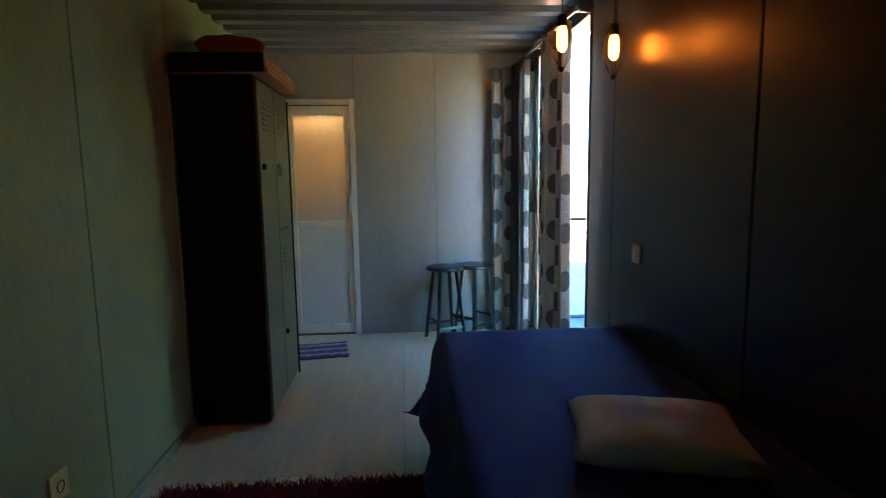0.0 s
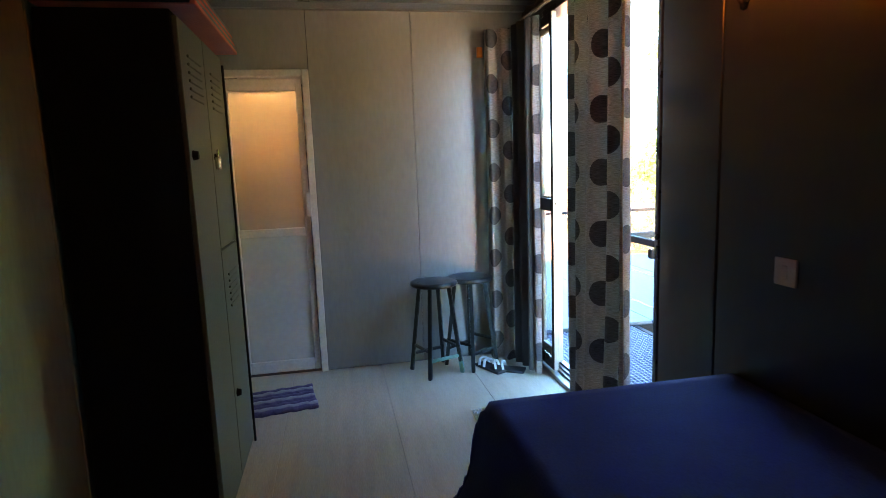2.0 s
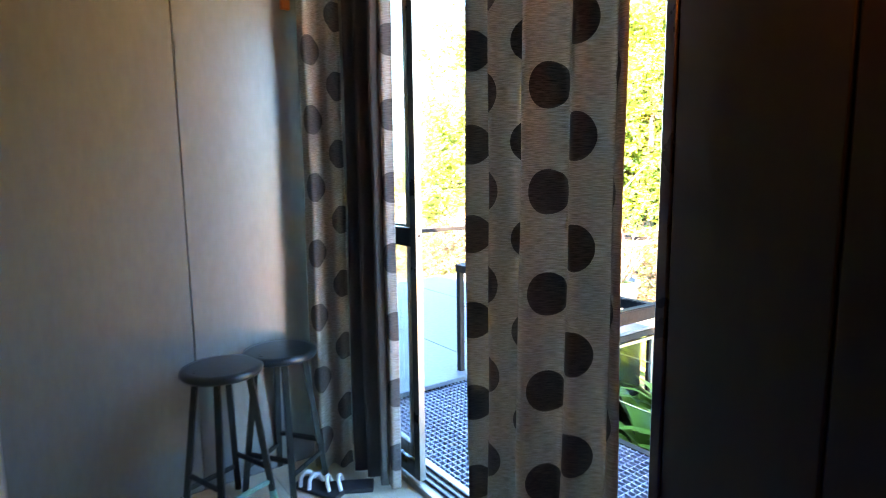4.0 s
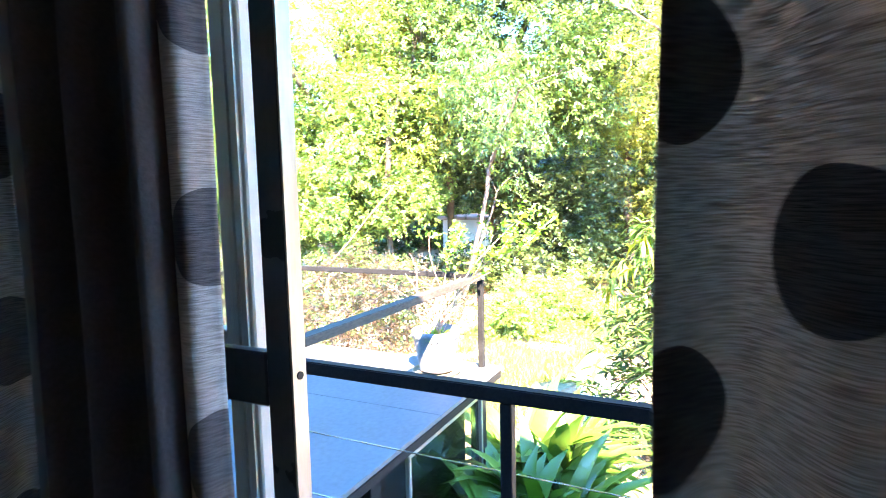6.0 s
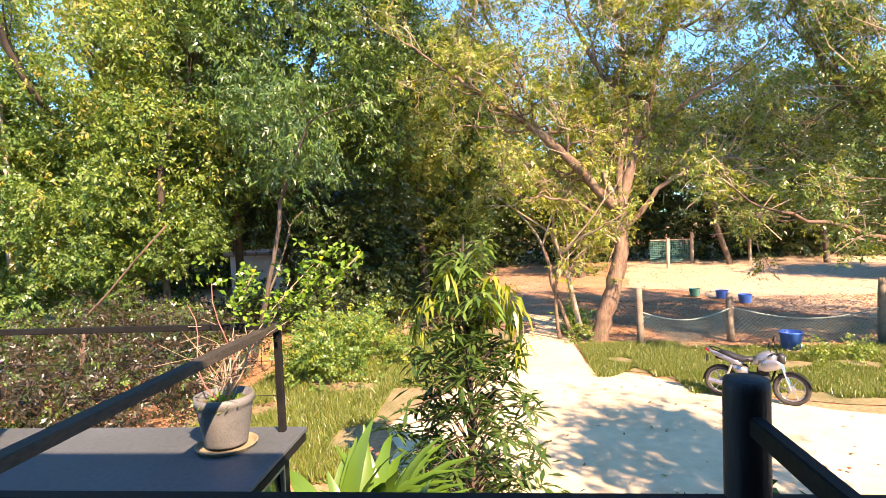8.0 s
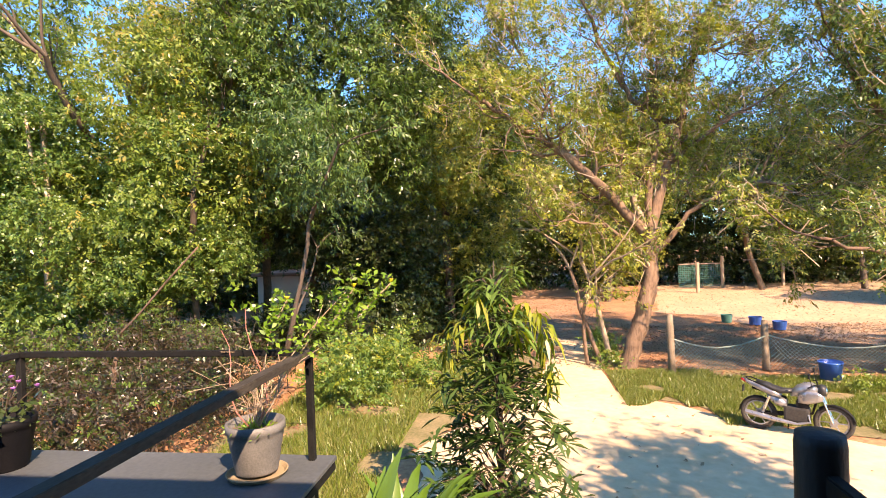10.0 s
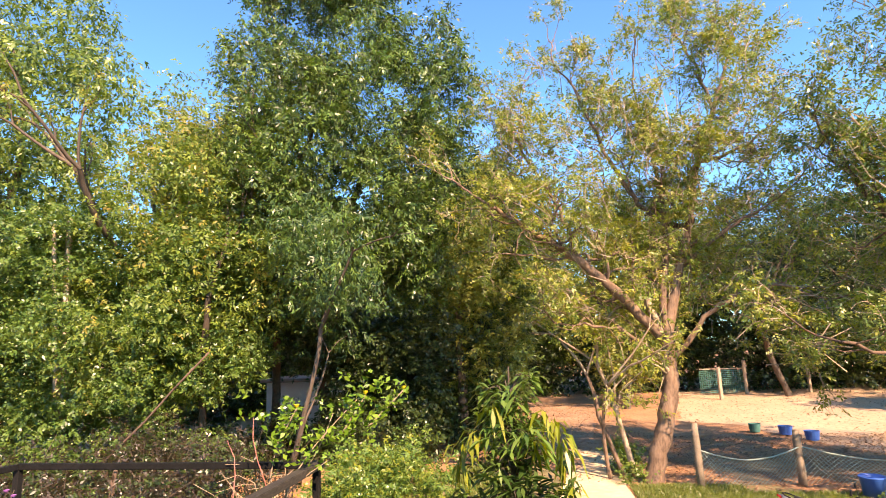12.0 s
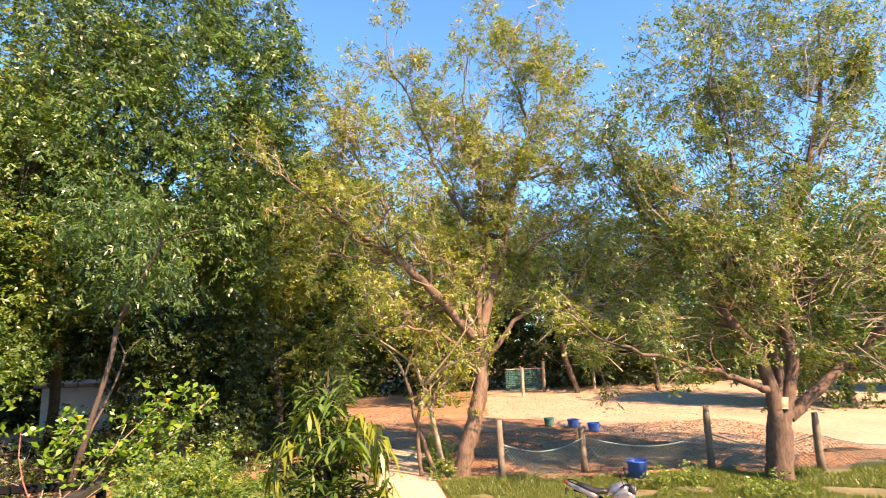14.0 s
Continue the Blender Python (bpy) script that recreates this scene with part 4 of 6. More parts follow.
def fallen(seed, regions):
    rng = np.random.default_rng(seed)
    c = np.concatenate([np.stack([rng.uniform(x0, x1, k), rng.uniform(y0, y1, k), np.full(k, G)], 1) for x0, x1, y0, y1, k in regions])
    k = len(c)
    a, L = rng.uniform(0, 2 * np.pi, k), rng.uniform(0.03, 0.085, k)
    d = np.stack([np.cos(a), np.sin(a), rng.uniform(0, 0.5, k)], 1) * L[:, None]
    s_ = np.stack([-np.sin(a), np.cos(a), rng.uniform(-0.3, 0.5, k)], 1) * (L * 0.3)[:, None]
    V = np.stack([c, c + d * 0.5 + s_, c + d, c + d * 0.5 - s_], 1)
    return stuff(mesh_from("leaf_litter", V, DEAD), "fallen dry leaves scattered on the earth", "leaf litter")


fallen(14, [(12.6, 20, -9, 2.2, 20000), (14, 30, 0.5, 5.5, 7000), (6, 12, 6.5, 14, 7000), (20, 34, -14, -1, 5000), (6.0, 12, -6, 6, 350)])


def blades(name, regions, h, w, material, seed, label):
    rng = np.random.default_rng(seed)
    out = []
    for (x0, x1, y0, y1, count) in regions:
        x, y = rng.uniform(x0, x1, count), rng.uniform(y0, y1, count)
        keep = np.array([noise.noise((a * 0.9, b * 0.9, seed)) > -0.26 for a, b in zip(x, y)])
        x, y = x[keep], y[keep]
        c = len(x)
        a, ln, hh = rng.uniform(0, 2 * np.pi, c), rng.normal(0, 0.5 * h, (c, 2)), h * rng.uniform(0.4, 1.3, c)
        V = np.empty((c, 3, 3))
        V[:, 0] = np.stack([x - w * np.cos(a), y - w * np.sin(a), np.full(c, G - 0.01)], 1)
        V[:, 1] = np.stack([x + w * np.cos(a), y + w * np.sin(a), np.full(c, G - 0.01)], 1)
        V[:, 2] = np.stack([x + ln[:, 0], y + ln[:, 1], G + hh], 1)
        out.append(V)
    return stuff(mesh_from(name, np.concatenate(out), material), label, "grass")


blades("verge_grass", [(11.0, 13.6, 0.2, 2.3, 20000), (10.0, 13.0, -1.2, 1.0, 20000), (9.7, 13.0, -4.6, -1.0, 36000), (9.3, 12.6, -9, -4.5, 26000)], 0.085, 0.009, GRASS, 11, "short green and straw grass along the fence")
blades("lawn_grass", [(6.9, 13.2, 5.9, 8.5, 36000), (10.5, 15.5, 4.3, 6.2, 14000)], 0.12, 0.010, GRASS, 12, "thin sunlit grass under the trees")


# ---- plants ----
def leaves(rng, centres, size, droop=0.0, narrow=0.5, per=1, spread=0.0, up=0.35):
    """Pointed four-cornered leaves round the centres: an array of corners."""
    c = np.repeat(np.asarray(centres), per, axis=0)
    k = len(c)
    c = c + rng.normal(0, spread, (k, 3)) if spread else c
    d = rng.normal(0, 1, (k, 3))
    d[:, 2] = d[:, 2] * 0.6 - droop
    d /= np.linalg.norm(d, axis=1)[:, None]
    # Leaf faces lean up and sunward, so the crown looks brighter.
    nrm = rng.normal(0, 1, (k, 3)) + np.array([-0.55, -0.6, up * 2.6])
    s = np.cross(d, nrm)
    s /= np.linalg.norm(s, axis=1)[:, None] + 1e-9
    L = (size * rng.uniform(0.6, 1.35, k))[:, None]
    V = np.empty((k, 4, 3))
    V[:, 0], V[:, 2] = c, c + d * L
    V[:, 1], V[:, 3] = c + d * L * 0.45 + s * L * narrow * 0.5, c + d * L * 0.45 - s * L * narrow * 0.5
    V[:, [1, 3], 2] += L * 0.06
    return V


def grow(rng, base, direction, length, radius, depth, gravity=0.0, wander=0.25, fork=(2, 3), shrink=0.72, angle=0.7, out=None):
    """Limbs as lists of points and radii; the last twigs' points become tips."""
    out = {"limbs": [], "tips": []} if out is None else out
    pts, radii = [np.array(base, float)], [radius]
    d = np.array(direction, float)
    d /= np.linalg.norm(d)
    n_ = 8 if depth > 2 else 5
    for k in range(n_):
        d = d + rng.normal(0, wander, 3) * 0.45
        d[2] += -gravity if depth < 2 else 0.05
        d /= np.linalg.norm(d)
        pts.append(pts[-1] + d * length / n_)
        radii.append(radius * (1 - 0.34 * (k + 1) / n_) * (rng.uniform(0.9, 1.1) if k < n_ - 1 else 1.0))
    out["limbs"].append((pts, radii, depth))
    if depth <= 1:
        out["tips"] += pts[2:]
    if depth == 0:
        return out
    m = rng.integers(fork[0], fork[1] + 1)
    for k in range(m):
        side = rng.normal(0, 1, 3)
        side -= d * side.dot(d)
        side /= np.linalg.norm(side)
        a = angle * rng.uniform(0.6, 1.3)
        nd = d * math.cos(a) + side * math.sin(a)
        nd[2] += 0.12
        grow(rng, pts[-1] if k < 2 else pts[rng.integers(2, n_)], nd, length * shrink * rng.uniform(0.8, 1.2), radii[-1] * (0.86 if k == 0 else 0.70), depth - 1, gravity, wander, fork, shrink, angle, out)
    return out


def limb_mesh(bm, limbs, least=0.004):
    for pts, radii, depth in limbs:
        tube(pts, [max(r, least) for r in radii], 7 if depth > 2 else (5 if depth > 0 else 3), bm, False)
    return bm


def cloud(rng, blobs, count):
    """Points near the skins of overlapping lumps."""
    w = np.array([b[3] ** 2 for b in blobs], float)
    which = rng.choice(len(blobs), count, p=w / w.sum())
    b = np.array(blobs)[which]
    d = rng.normal(0, 1, (count, 3))
    d /= np.linalg.norm(d, axis=1)[:, None]
    r = b[:, 3] * rng.uniform(0.35, 1.08, count) ** 0.5
    p = b[:, :3] + d * r[:, None] * np.array([1, 1, 0.9])
    return p[p[:, 2] > G + 0.05]


def clumped(rng, pts, per, spread):
    return np.repeat(pts, per, axis=0) + rng.normal(0, spread, (len(pts) * per, 3))


def open_places(pts, size, least, seed):
    """Those points where a slow three-dimensional noise is high, which leaves gaps between clumps."""
    keep = [noise.noise((p[0] / size + seed, p[1] / size, p[2] / size)) > least for p in pts]
    return pts[np.array(keep)]


def sprigs(rng, origins, size, narrow, droop, each=7, lit=0.5):
    """Short twigs with pointed leaves set alternately along them, one side of each sprig turned up and sunward."""
    k = len(origins)
    axis = rng.normal(0, 1, (k, 3))
    axis[:, 2] = axis[:, 2] * 0.55 - droop * 0.9
    axis /= np.linalg.norm(axis, axis=1)[:, None]
    face = rng.normal(0, 0.75, (k, 3)) + np.array([-0.45, -0.45, 0.75]) * lit * 2
    side = np.cross(axis, face)
    side /= np.linalg.norm(side, axis=1)[:, None] + 1e-9
    up = np.cross(side, axis)
    out = []
    for j in range(each):
        f = (j + 0.5) / each
        sg = 1.0 if j % 2 else -1.0
        L = (size * rng.uniform(0.65, 1.25, k) * (1.05 - 0.35 * f))[:, None]
        o = origins + axis * (size * 1.9 * f) + rng.normal(0, size * 0.10, (k, 3))
        d = axis * (0.55 + 0.5 * f) + side * (sg * (1.0 - 0.45 * f)) + rng.normal(0, 0.28, (k, 3))
        d[:, 2] -= droop * 0.35
        d /= np.linalg.norm(d, axis=1)[:, None]
        w = np.cross(d, up + rng.normal(0, 0.35, (k, 3)))
        w /= np.linalg.norm(w, axis=1)[:, None] + 1e-9
        V = np.empty((k, 4, 3))
        V[:, 0], V[:, 2] = o, o + d * L
        V[:, 1], V[:, 3] = o + d * L * 0.42 + w * L * narrow * 0.5, o + d * L * 0.42 - w * L * narrow * 0.5
        V[:, 2, 2] -= L[:, 0] * 0.12
        out.append(V)
    return np.concatenate(out)


def foliage(rng, tips, per, spread, size, narrow, droop):
    n_ = max(1, round(per / 6))
    return sprigs(rng, clumped(rng, tips, n_, spread), size, narrow, droop, 7 if per > 3 else 4)


def limb(rng, out, pts, r0, r1, shoots, reach, depth, start=0.25, gravity=0.02):
    """A crooked bough through pts that throws side shoots along its length."""
    p = [Vector(q) for q in pts]
    fine = []
    for i in range(len(p) - 1):
        a_, b_, c_, d_ = p[max(i - 1, 0)], p[i], p[i + 1], p[min(i + 2, len(p) - 1)]
        for k in range(6):
            f = k / 6
            fine.append(0.5 * (2 * b_ + (c_ - a_) * f + (2 * a_ - 5 * b_ + 4 * c_ - d_) * f * f + (3 * b_ - a_ - 3 * c_ + d_) * f ** 3))
    fine.append(p[-1])
    n_ = len(fine) - 1
    pp = [np.array(q) + rng.normal(0, 0.014 if r0 > 0.1 else 0.028, 3) * (0 < i < n_) for i, q in enumerate(fine)]
    rr = [(r0 + (r1 - r0) * i / n_) * rng.uniform(0.95, 1.06) for i in range(n_ + 1)]
    out["limbs"].append((pp, rr, 4))
    for k in range(shoots):
        f = start + (1 - start) * (k + rng.uniform(0.2, 0.8)) / shoots
        i = min(n_ - 1, int(f * n_))
        t = pp[i + 1] - pp[i]
        t /= np.linalg.norm(t) + 1e-9
        d = t * 0.6 + rng.normal(0, 0.75, 3) + np.array([0, 0, 0.35])
        grow(rng, pp[i], d, reach * rng.uniform(0.7, 1.2) * (1.1 - 0.3 * f), max(0.014, rr[i] * 0.36), depth, gravity, 0.62, (2, 3), 0.68, 0.85, out)
    grow(rng, pp[-1], pp[-1] - pp[-3], reach, r1 * 0.9, depth, gravity, 0.5, (2, 3), 0.7, 0.7, out)


def tree(name, label, seed, stems, crown, leaf_parts, bark, group="", twigs=None, limbs=(), gap=None):
    """stems: (base, direction, length, radius, depth, options). limbs: arguments of limb(). leaf_parts: name, material, size, per tip, spread, narrow, droop, share. gap: size and level of the noise that opens the crown."""
    rng = np.random.default_rng(seed)
    t = tagged(new(name), label, "tree", group)
    made = {"limbs": [], "tips": []}
    for b, d, ln, r, dep, opt in stems:
        grow(rng, b, d, ln, r, dep, out=made, **opt)
    for args in limbs:
        limb(rng, made, *args)
    part("trunk", limb_mesh(bmesh.new(), [q for q in made["limbs"] if q[2] > 1 or not limbs]), bark, t, "", True)
    if limbs:
        part("twig_tangle", limb_mesh(bmesh.new(), [q for q in made["limbs"] if q[2] < 2], 0.006), TWIG, t, "pale bare twigs", True)["kind"] = "stuff"
    tips = np.array(made["tips"]).reshape(-1, 3)
    if crown is not None:
        fill = cloud(rng, crown[0], crown[1])
        if gap:
            fill = open_places(fill, gap[0], gap[1], seed)
        tips = np.concatenate([tips, fill])
    if twigs:
        bm = bmesh.new()
        heart = np.array(twigs[2])
        for q in tips[rng.choice(len(tips), min(twigs[0], len(tips)), replace=False)]:
            to = heart - q
            to = to / np.linalg.norm(to) * twigs[1] * rng.uniform(0.5, 1.4)
            mid = q + to * 0.5 + rng.normal(0, 0.10, 3)
            tube([q - to * 0.25 + rng.normal(0, 0.08, 3), mid, q + to + rng.normal(0, 0.15, 3)], [0.004, 0.008, 0.013], 3, bm, False)
        part("fine_branching", bm, TWIG, t)["kind"] = "stuff"
    for n_, m, size, per, spread, narrow, droop, share in leaf_parts:
        pick = tips[rng.random(len(tips)) < share]
        ob = mesh_from(n_, foliage(rng, pick, per, spread, size, narrow, droop), m)
        ob.parent = t
    return t


# ---- the yard's trees ----
# spreading tree at the bend of the drive, its limbs coloured as if sunlit
FORK = (14.1, 1.19, 1.40)
tree("tree", "spreading thin-leaved tree with bare crooked limbs beside the drive", 21,
     [((14.25, 2.25, G - 0.05), (0.1, 0.12, 1.0), 2.4, 0.06, 2, dict(wander=0.3, angle=0.7, shrink=0.6)),
      ((14.3, 2.6, G - 0.05), (0.1, 0.2, 1.0), 2.2, 0.05, 2, dict(wander=0.3, angle=0.7, shrink=0.6)),
      ((14.35, 2.05, G - 0.05), (0.1, 0.05, 1.0), 2.6, 0.07, 1, dict(wander=0.25, angle=0.7, shrink=0.6))],
     ([(14.6, 4.6, 4.8, 1.2), (14.8, 3.6, 6.2, 1.4), (14.9, 2.2, 7.6, 1.4), (15.0, 0.2, 8.4, 1.4), (14.9, -1.2, 6.0, 1.1), (14.7, 2.6, 3.6, 1.2), (14.6, -0.4, 3.2, 1.1), (13.6, 3.4, 2.0, 0.8), (13.6, 1.0, 1.6, 0.6), (14.2, 4.4, 2.9, 0.9), (14.9, -1.3, 8.8, 1.0), (15.0, 0.3, 9.9, 0.7), (14.8, 3.6, 8.2, 0.9), (14.4, -1.2, 4.2, 1.0), (14.4, 5.3, 5.4, 0.8), (15.0, 1.2, 5.2, 1.4), (13.5, -0.6, 2.0, 0.6)], 1500),
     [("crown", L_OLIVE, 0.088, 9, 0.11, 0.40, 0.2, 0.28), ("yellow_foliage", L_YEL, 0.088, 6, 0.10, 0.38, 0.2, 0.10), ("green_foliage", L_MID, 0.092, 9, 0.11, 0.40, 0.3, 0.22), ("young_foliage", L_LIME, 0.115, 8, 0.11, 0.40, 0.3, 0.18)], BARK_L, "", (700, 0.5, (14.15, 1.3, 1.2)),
     [(((14.0, 1.79, G - 0.05), (14.03, 1.46, -0.5), (14.07, 1.2, 0.5), FORK), 0.21, 0.15, 3, 0.8, 1, 0.6),
      ((FORK, (13.88, 2.37, 2.7), (13.65, 3.3, 3.5), (13.42, 4.1, 4.0), (13.3, 4.9, 4.6)), 0.125, 0.035, 20, 1.05, 3, 0.12),
      ((FORK, (14.17, 1.14, 2.6), (14.23, 0.95, 3.7), (14.3, 1.0, 5.2), (14.2, 1.4, 6.8)), 0.10, 0.03, 15, 1.05, 3, 0.15),
      ((FORK, (14.2, 0.8, 2.85), (14.3, 0.46, 3.9), (14.4, 0.03, 5.5), (14.5, -0.47, 6.8), (14.6, -1.1, 8.4)), 0.125, 0.03, 20, 1.05, 3, 0.15),
      (((14.4, 0.43, 3.95), (14.27, 1.23, 4.3), (14.1, 1.9, 5.2), (14.0, 2.4, 6.5), (14.1, 2.9, 7.8)), 0.075, 0.025, 16, 1.05, 3, 0.15),
      (((13.75, 3.0, 3.2), (13.7, 3.3, 4.4), (13.8, 3.9, 5.6), (13.9, 4.3, 6.6)), 0.055, 0.02, 11, 1.0, 3, 0.15),
      (((14.4, 0.03, 5.5), (14.3, -0.7, 5.6), (14.2, -1.6, 6.2)), 0.05, 0.02, 9, 1.0, 3, 0.1),
      (((14.5, -0.47, 6.8), (14.7, -0.25, 8.0), (14.9, 0.15, 9.2)), 0.05, 0.02, 9, 0.9, 3, 0.15),
      (((14.1, 1.1, 1.0), (13.75, 0.25, 2.0), (13.4, -0.7, 2.5), (13.2, -1.5, 2.2)), 0.06, 0.02, 10, 0.95, 3, 0.25, 0.08),
      (((14.25, 0.7, 3.1), (13.9, -0.3, 3.8), (13.7, -1.2, 4.3)), 0.05, 0.02, 9, 0.95, 3, 0.2, 0.04),
      (((14.05, 1.5, 1.2), (13.6, 2.3, 1.7), (13.3, 3.2, 1.8)), 0.045, 0.02, 8, 0.9, 3, 0.2, 0.10),
      (((13.6, -0.9, 2.6), (13.6, -1.45, 2.3), (13.6, -1.3, 1.4), (13.7, -1.5, 0.8)), 0.03, 0.01, 7, 0.6, 1, 0.1, 0.2)], (0.9, -0.06))
tree("tree", "forked tree with smooth brown limbs inside the yard fence", 33, [],
     ([(12.2, -2.8, 5.4, 1.0), (12.0, -3.8, 7.0, 1.4), (12.0, -5.4, 7.6, 1.5), (11.9, -6.6, 5.6, 1.5), (12.4, -4.8, 5.0, 1.2), (12.2, -2.3, 6.8, 0.7), (12.1, -5.0, 9.0, 1.3), (12.1, -6.8, 8.2, 1.4), (12.0, -8.2, 5.8, 1.5), (12.1, -3.0, 8.0, 0.9), (12.2, -7.6, 3.8, 1.1), (12.0, -2.2, 1.4, 0.6), (12.2, -8.8, 8.4, 1.5), (12.2, -6.2, 9.8, 1.3), (12.0, -9.8, 6.2, 1.5), (12.0, -1.9, 4.2, 0.7), (12.6, -3.4, 3.6, 0.8), (12.4, -6.0, 3.4, 0.9), (12.2, -2.9, 2.0, 0.6)], 4600),
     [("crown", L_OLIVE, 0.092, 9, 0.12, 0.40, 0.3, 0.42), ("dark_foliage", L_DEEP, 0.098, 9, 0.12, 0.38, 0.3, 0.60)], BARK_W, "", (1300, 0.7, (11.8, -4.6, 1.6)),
     [(((11.8, -4.40, G - 0.05), (11.8, -4.5, -0.75), (11.8, -4.62, -0.15)), 0.27, 0.24, 0, 0.3, 0),
      (((11.8, -4.50, -0.25), (11.9, -4.40, 0.85), (12.0, -3.75, 1.85), (12.1, -3.55, 2.6), (12.2, -2.4, 3.65), (12.3, -1.9, 4.8)), 0.15, 0.04, 18, 0.95, 3, 0.35),
      (((11.8, -4.36, 0.3), (11.67, -3.55, 0.6), (11.53, -2.75, 0.78), (11.4, -1.0, 1.3)), 0.085, 0.025, 7, 0.9, 2, 0.4, 0.10),
      (((11.8, -4.66, -0.25), (11.84, -5.05, 0.85), (11.88, -5.0, 2.05), (11.92, -5.4, 3.4), (11.96, -6.1, 5.0), (12.0, -6.8, 6.9), (12.0, -7.0, 8.4)), 0.15, 0.035, 20, 1.0, 3, 0.3),
      (((11.8, -4.80, -0.25), (11.7, -5.35, 0.2), (11.6, -6.15, 0.85), (11.5, -7.5, 1.8), (11.6, -8.8, 3.2)), 0.14, 0.04, 15, 1.0, 3, 0.4),
      (((11.85, -4.66, 0.0), (12.1, -4.85, 1.3), (12.33, -4.1, 2.9), (12.5, -4.4, 3.9), (12.4, -4.6, 5.4), (12.3, -4.2, 7.0)), 0.11, 0.035, 15, 1.0, 3, 0.3),
      (((11.9, -5.05, 2.1), (11.73, -5.7, 2.5), (11.57, -6.4, 2.7), (11.4, -7.5, 2.7)), 0.06, 0.02, 10, 0.9, 3, 0.2)], (1.0, -0.10))
# tall leafy trees on the other side, hung with creepers
tree("tree", "tall dense green tree with drooping leaf sprays", 41,
     [((17.8, 10.3, G - 0.05), (-0.15, -0.12, 1.0), 5.5, 0.20, 5, dict(wander=0.2, angle=0.6, shrink=0.52)),
      ((17.4, 12.0, G - 0.05), (-0.2, 0.02, 1.0), 5.0, 0.14, 4, dict(wander=0.2, angle=0.6, shrink=0.52))],
     ([(15.2, 8.3, 5.0, 2.3), (15.0, 7.6, 8.0, 2.0), (15.4, 9.2, 10.5, 2.2), (14.6, 9.6, 6.8, 2.0), (15.2, 8.2, 12.5, 1.8), (14.4, 9.8, 3.6, 1.5), (15.6, 7.0, 3.6, 1.2), (14.2, 8.4, 3.9, 1.1), (13.8, 10.6, 5.6, 1.3), (14.6, 10.5, 9, 1.7), (15.2, 6.2, 7.4, 1.0), (15.4, 6.4, 5.2, 1.1), (15.0, 6.6, 9.6, 1.2), (15.0, 7.6, 4.6, 1.3), (14.8, 10.0, 12, 1.8), (15.4, 5.9, 8.6, 0.9)], 13500),
     # Dark and lighter leaf colours are mixed to suggest shade inside the crown.
     [("crown", L_SHADE, 0.14, 11, 0.17, 0.36, 0.6, 0.30), ("mid_foliage", L_DEEP, 0.13, 13, 0.15, 0.36, 0.6, 0.45), ("green_foliage", L_GREEN, 0.13, 13, 0.13, 0.36, 0.6, 0.45)], BARK, gap=(1.2, -0.16))
tree("tree", "tall slender tree with grey-green crown behind the thicket", 43,
     [((14.8, 13.6, G - 0.05), (0.0, -0.05, 1.0), 5.5, 0.18, 4, dict(wander=0.2, angle=0.6, shrink=0.52)),
      ((13.7, 12.0, G - 0.05), (0.0, -0.16, 1.0), 4.5, 0.10, 4, dict(wander=0.2, angle=0.55, shrink=0.52))],
     ([(14.5, 13.2, 4.5, 2.3), (14.0, 12.0, 7.0, 2.0), (15.0, 14.4, 6.2, 1.9), (13.2, 11.4, 3.0, 1.9), (13.0, 13.2, 2.0, 2.0), (12.4, 12.2, 5.0, 1.4)], 4200),
     [("crown", L_MID, 0.12, 11, 0.16, 0.42, 0.35, 1.0), ("yellow_foliage", L_YEL, 0.115, 9, 0.14, 0.42, 0.35, 0.12)], BARK, gap=(1.2, -0.1))
tree("tree", "yellowing tree crown rising over the thicket", 44,
     [((17.5, 13.8, G - 0.05), (0.0, 0.0, 1.0), 6.0, 0.18, 4, dict(wander=0.2, angle=0.6, shrink=0.52))],
     ([(17.5, 13.6, 6.2, 2.2), (17.2, 12.4, 7.6, 1.8), (17.4, 14.8, 7.4, 1.8), (17.0, 13.6, 4.0, 2.2)], 2600),
     [("crown", L_YEL, 0.17, 9, 0.28, 0.42, 0.3, 1.0), ("green_foliage", L_OLIVE, 0.17, 5, 0.28, 0.42, 0.3, 0.6)], BARK)
tree("tree", "tall blue-green tree with hanging foliage at the thicket's end", 45,
     [((16.0, 19.5, G - 0.05), (0.0, 0.0, 1.0), 6.5, 0.22, 4, dict(wander=0.2, angle=0.6, shrink=0.52))],
     ([(16.0, 19.5, 6.0, 2.6), (15.5, 18.2, 9.5, 2.3), (16.2, 20.0, 12.5, 2.4), (15.4, 19.2, 3.0, 2.6), (14.0, 17.0, 3.0, 2.2), (14.4, 21.5, 5.5, 2.4), (14.0, 18.6, 6.4, 1.8), (13.6, 20.5, 2.0, 2.2)], 6000),
     [("crown", L_DEEP, 0.20, 8, 0.28, 0.38, 0.7, 1.0), ("lit_foliage", L_MID, 0.19, 5, 0.28, 0.38, 0.7, 0.6)], BARK)
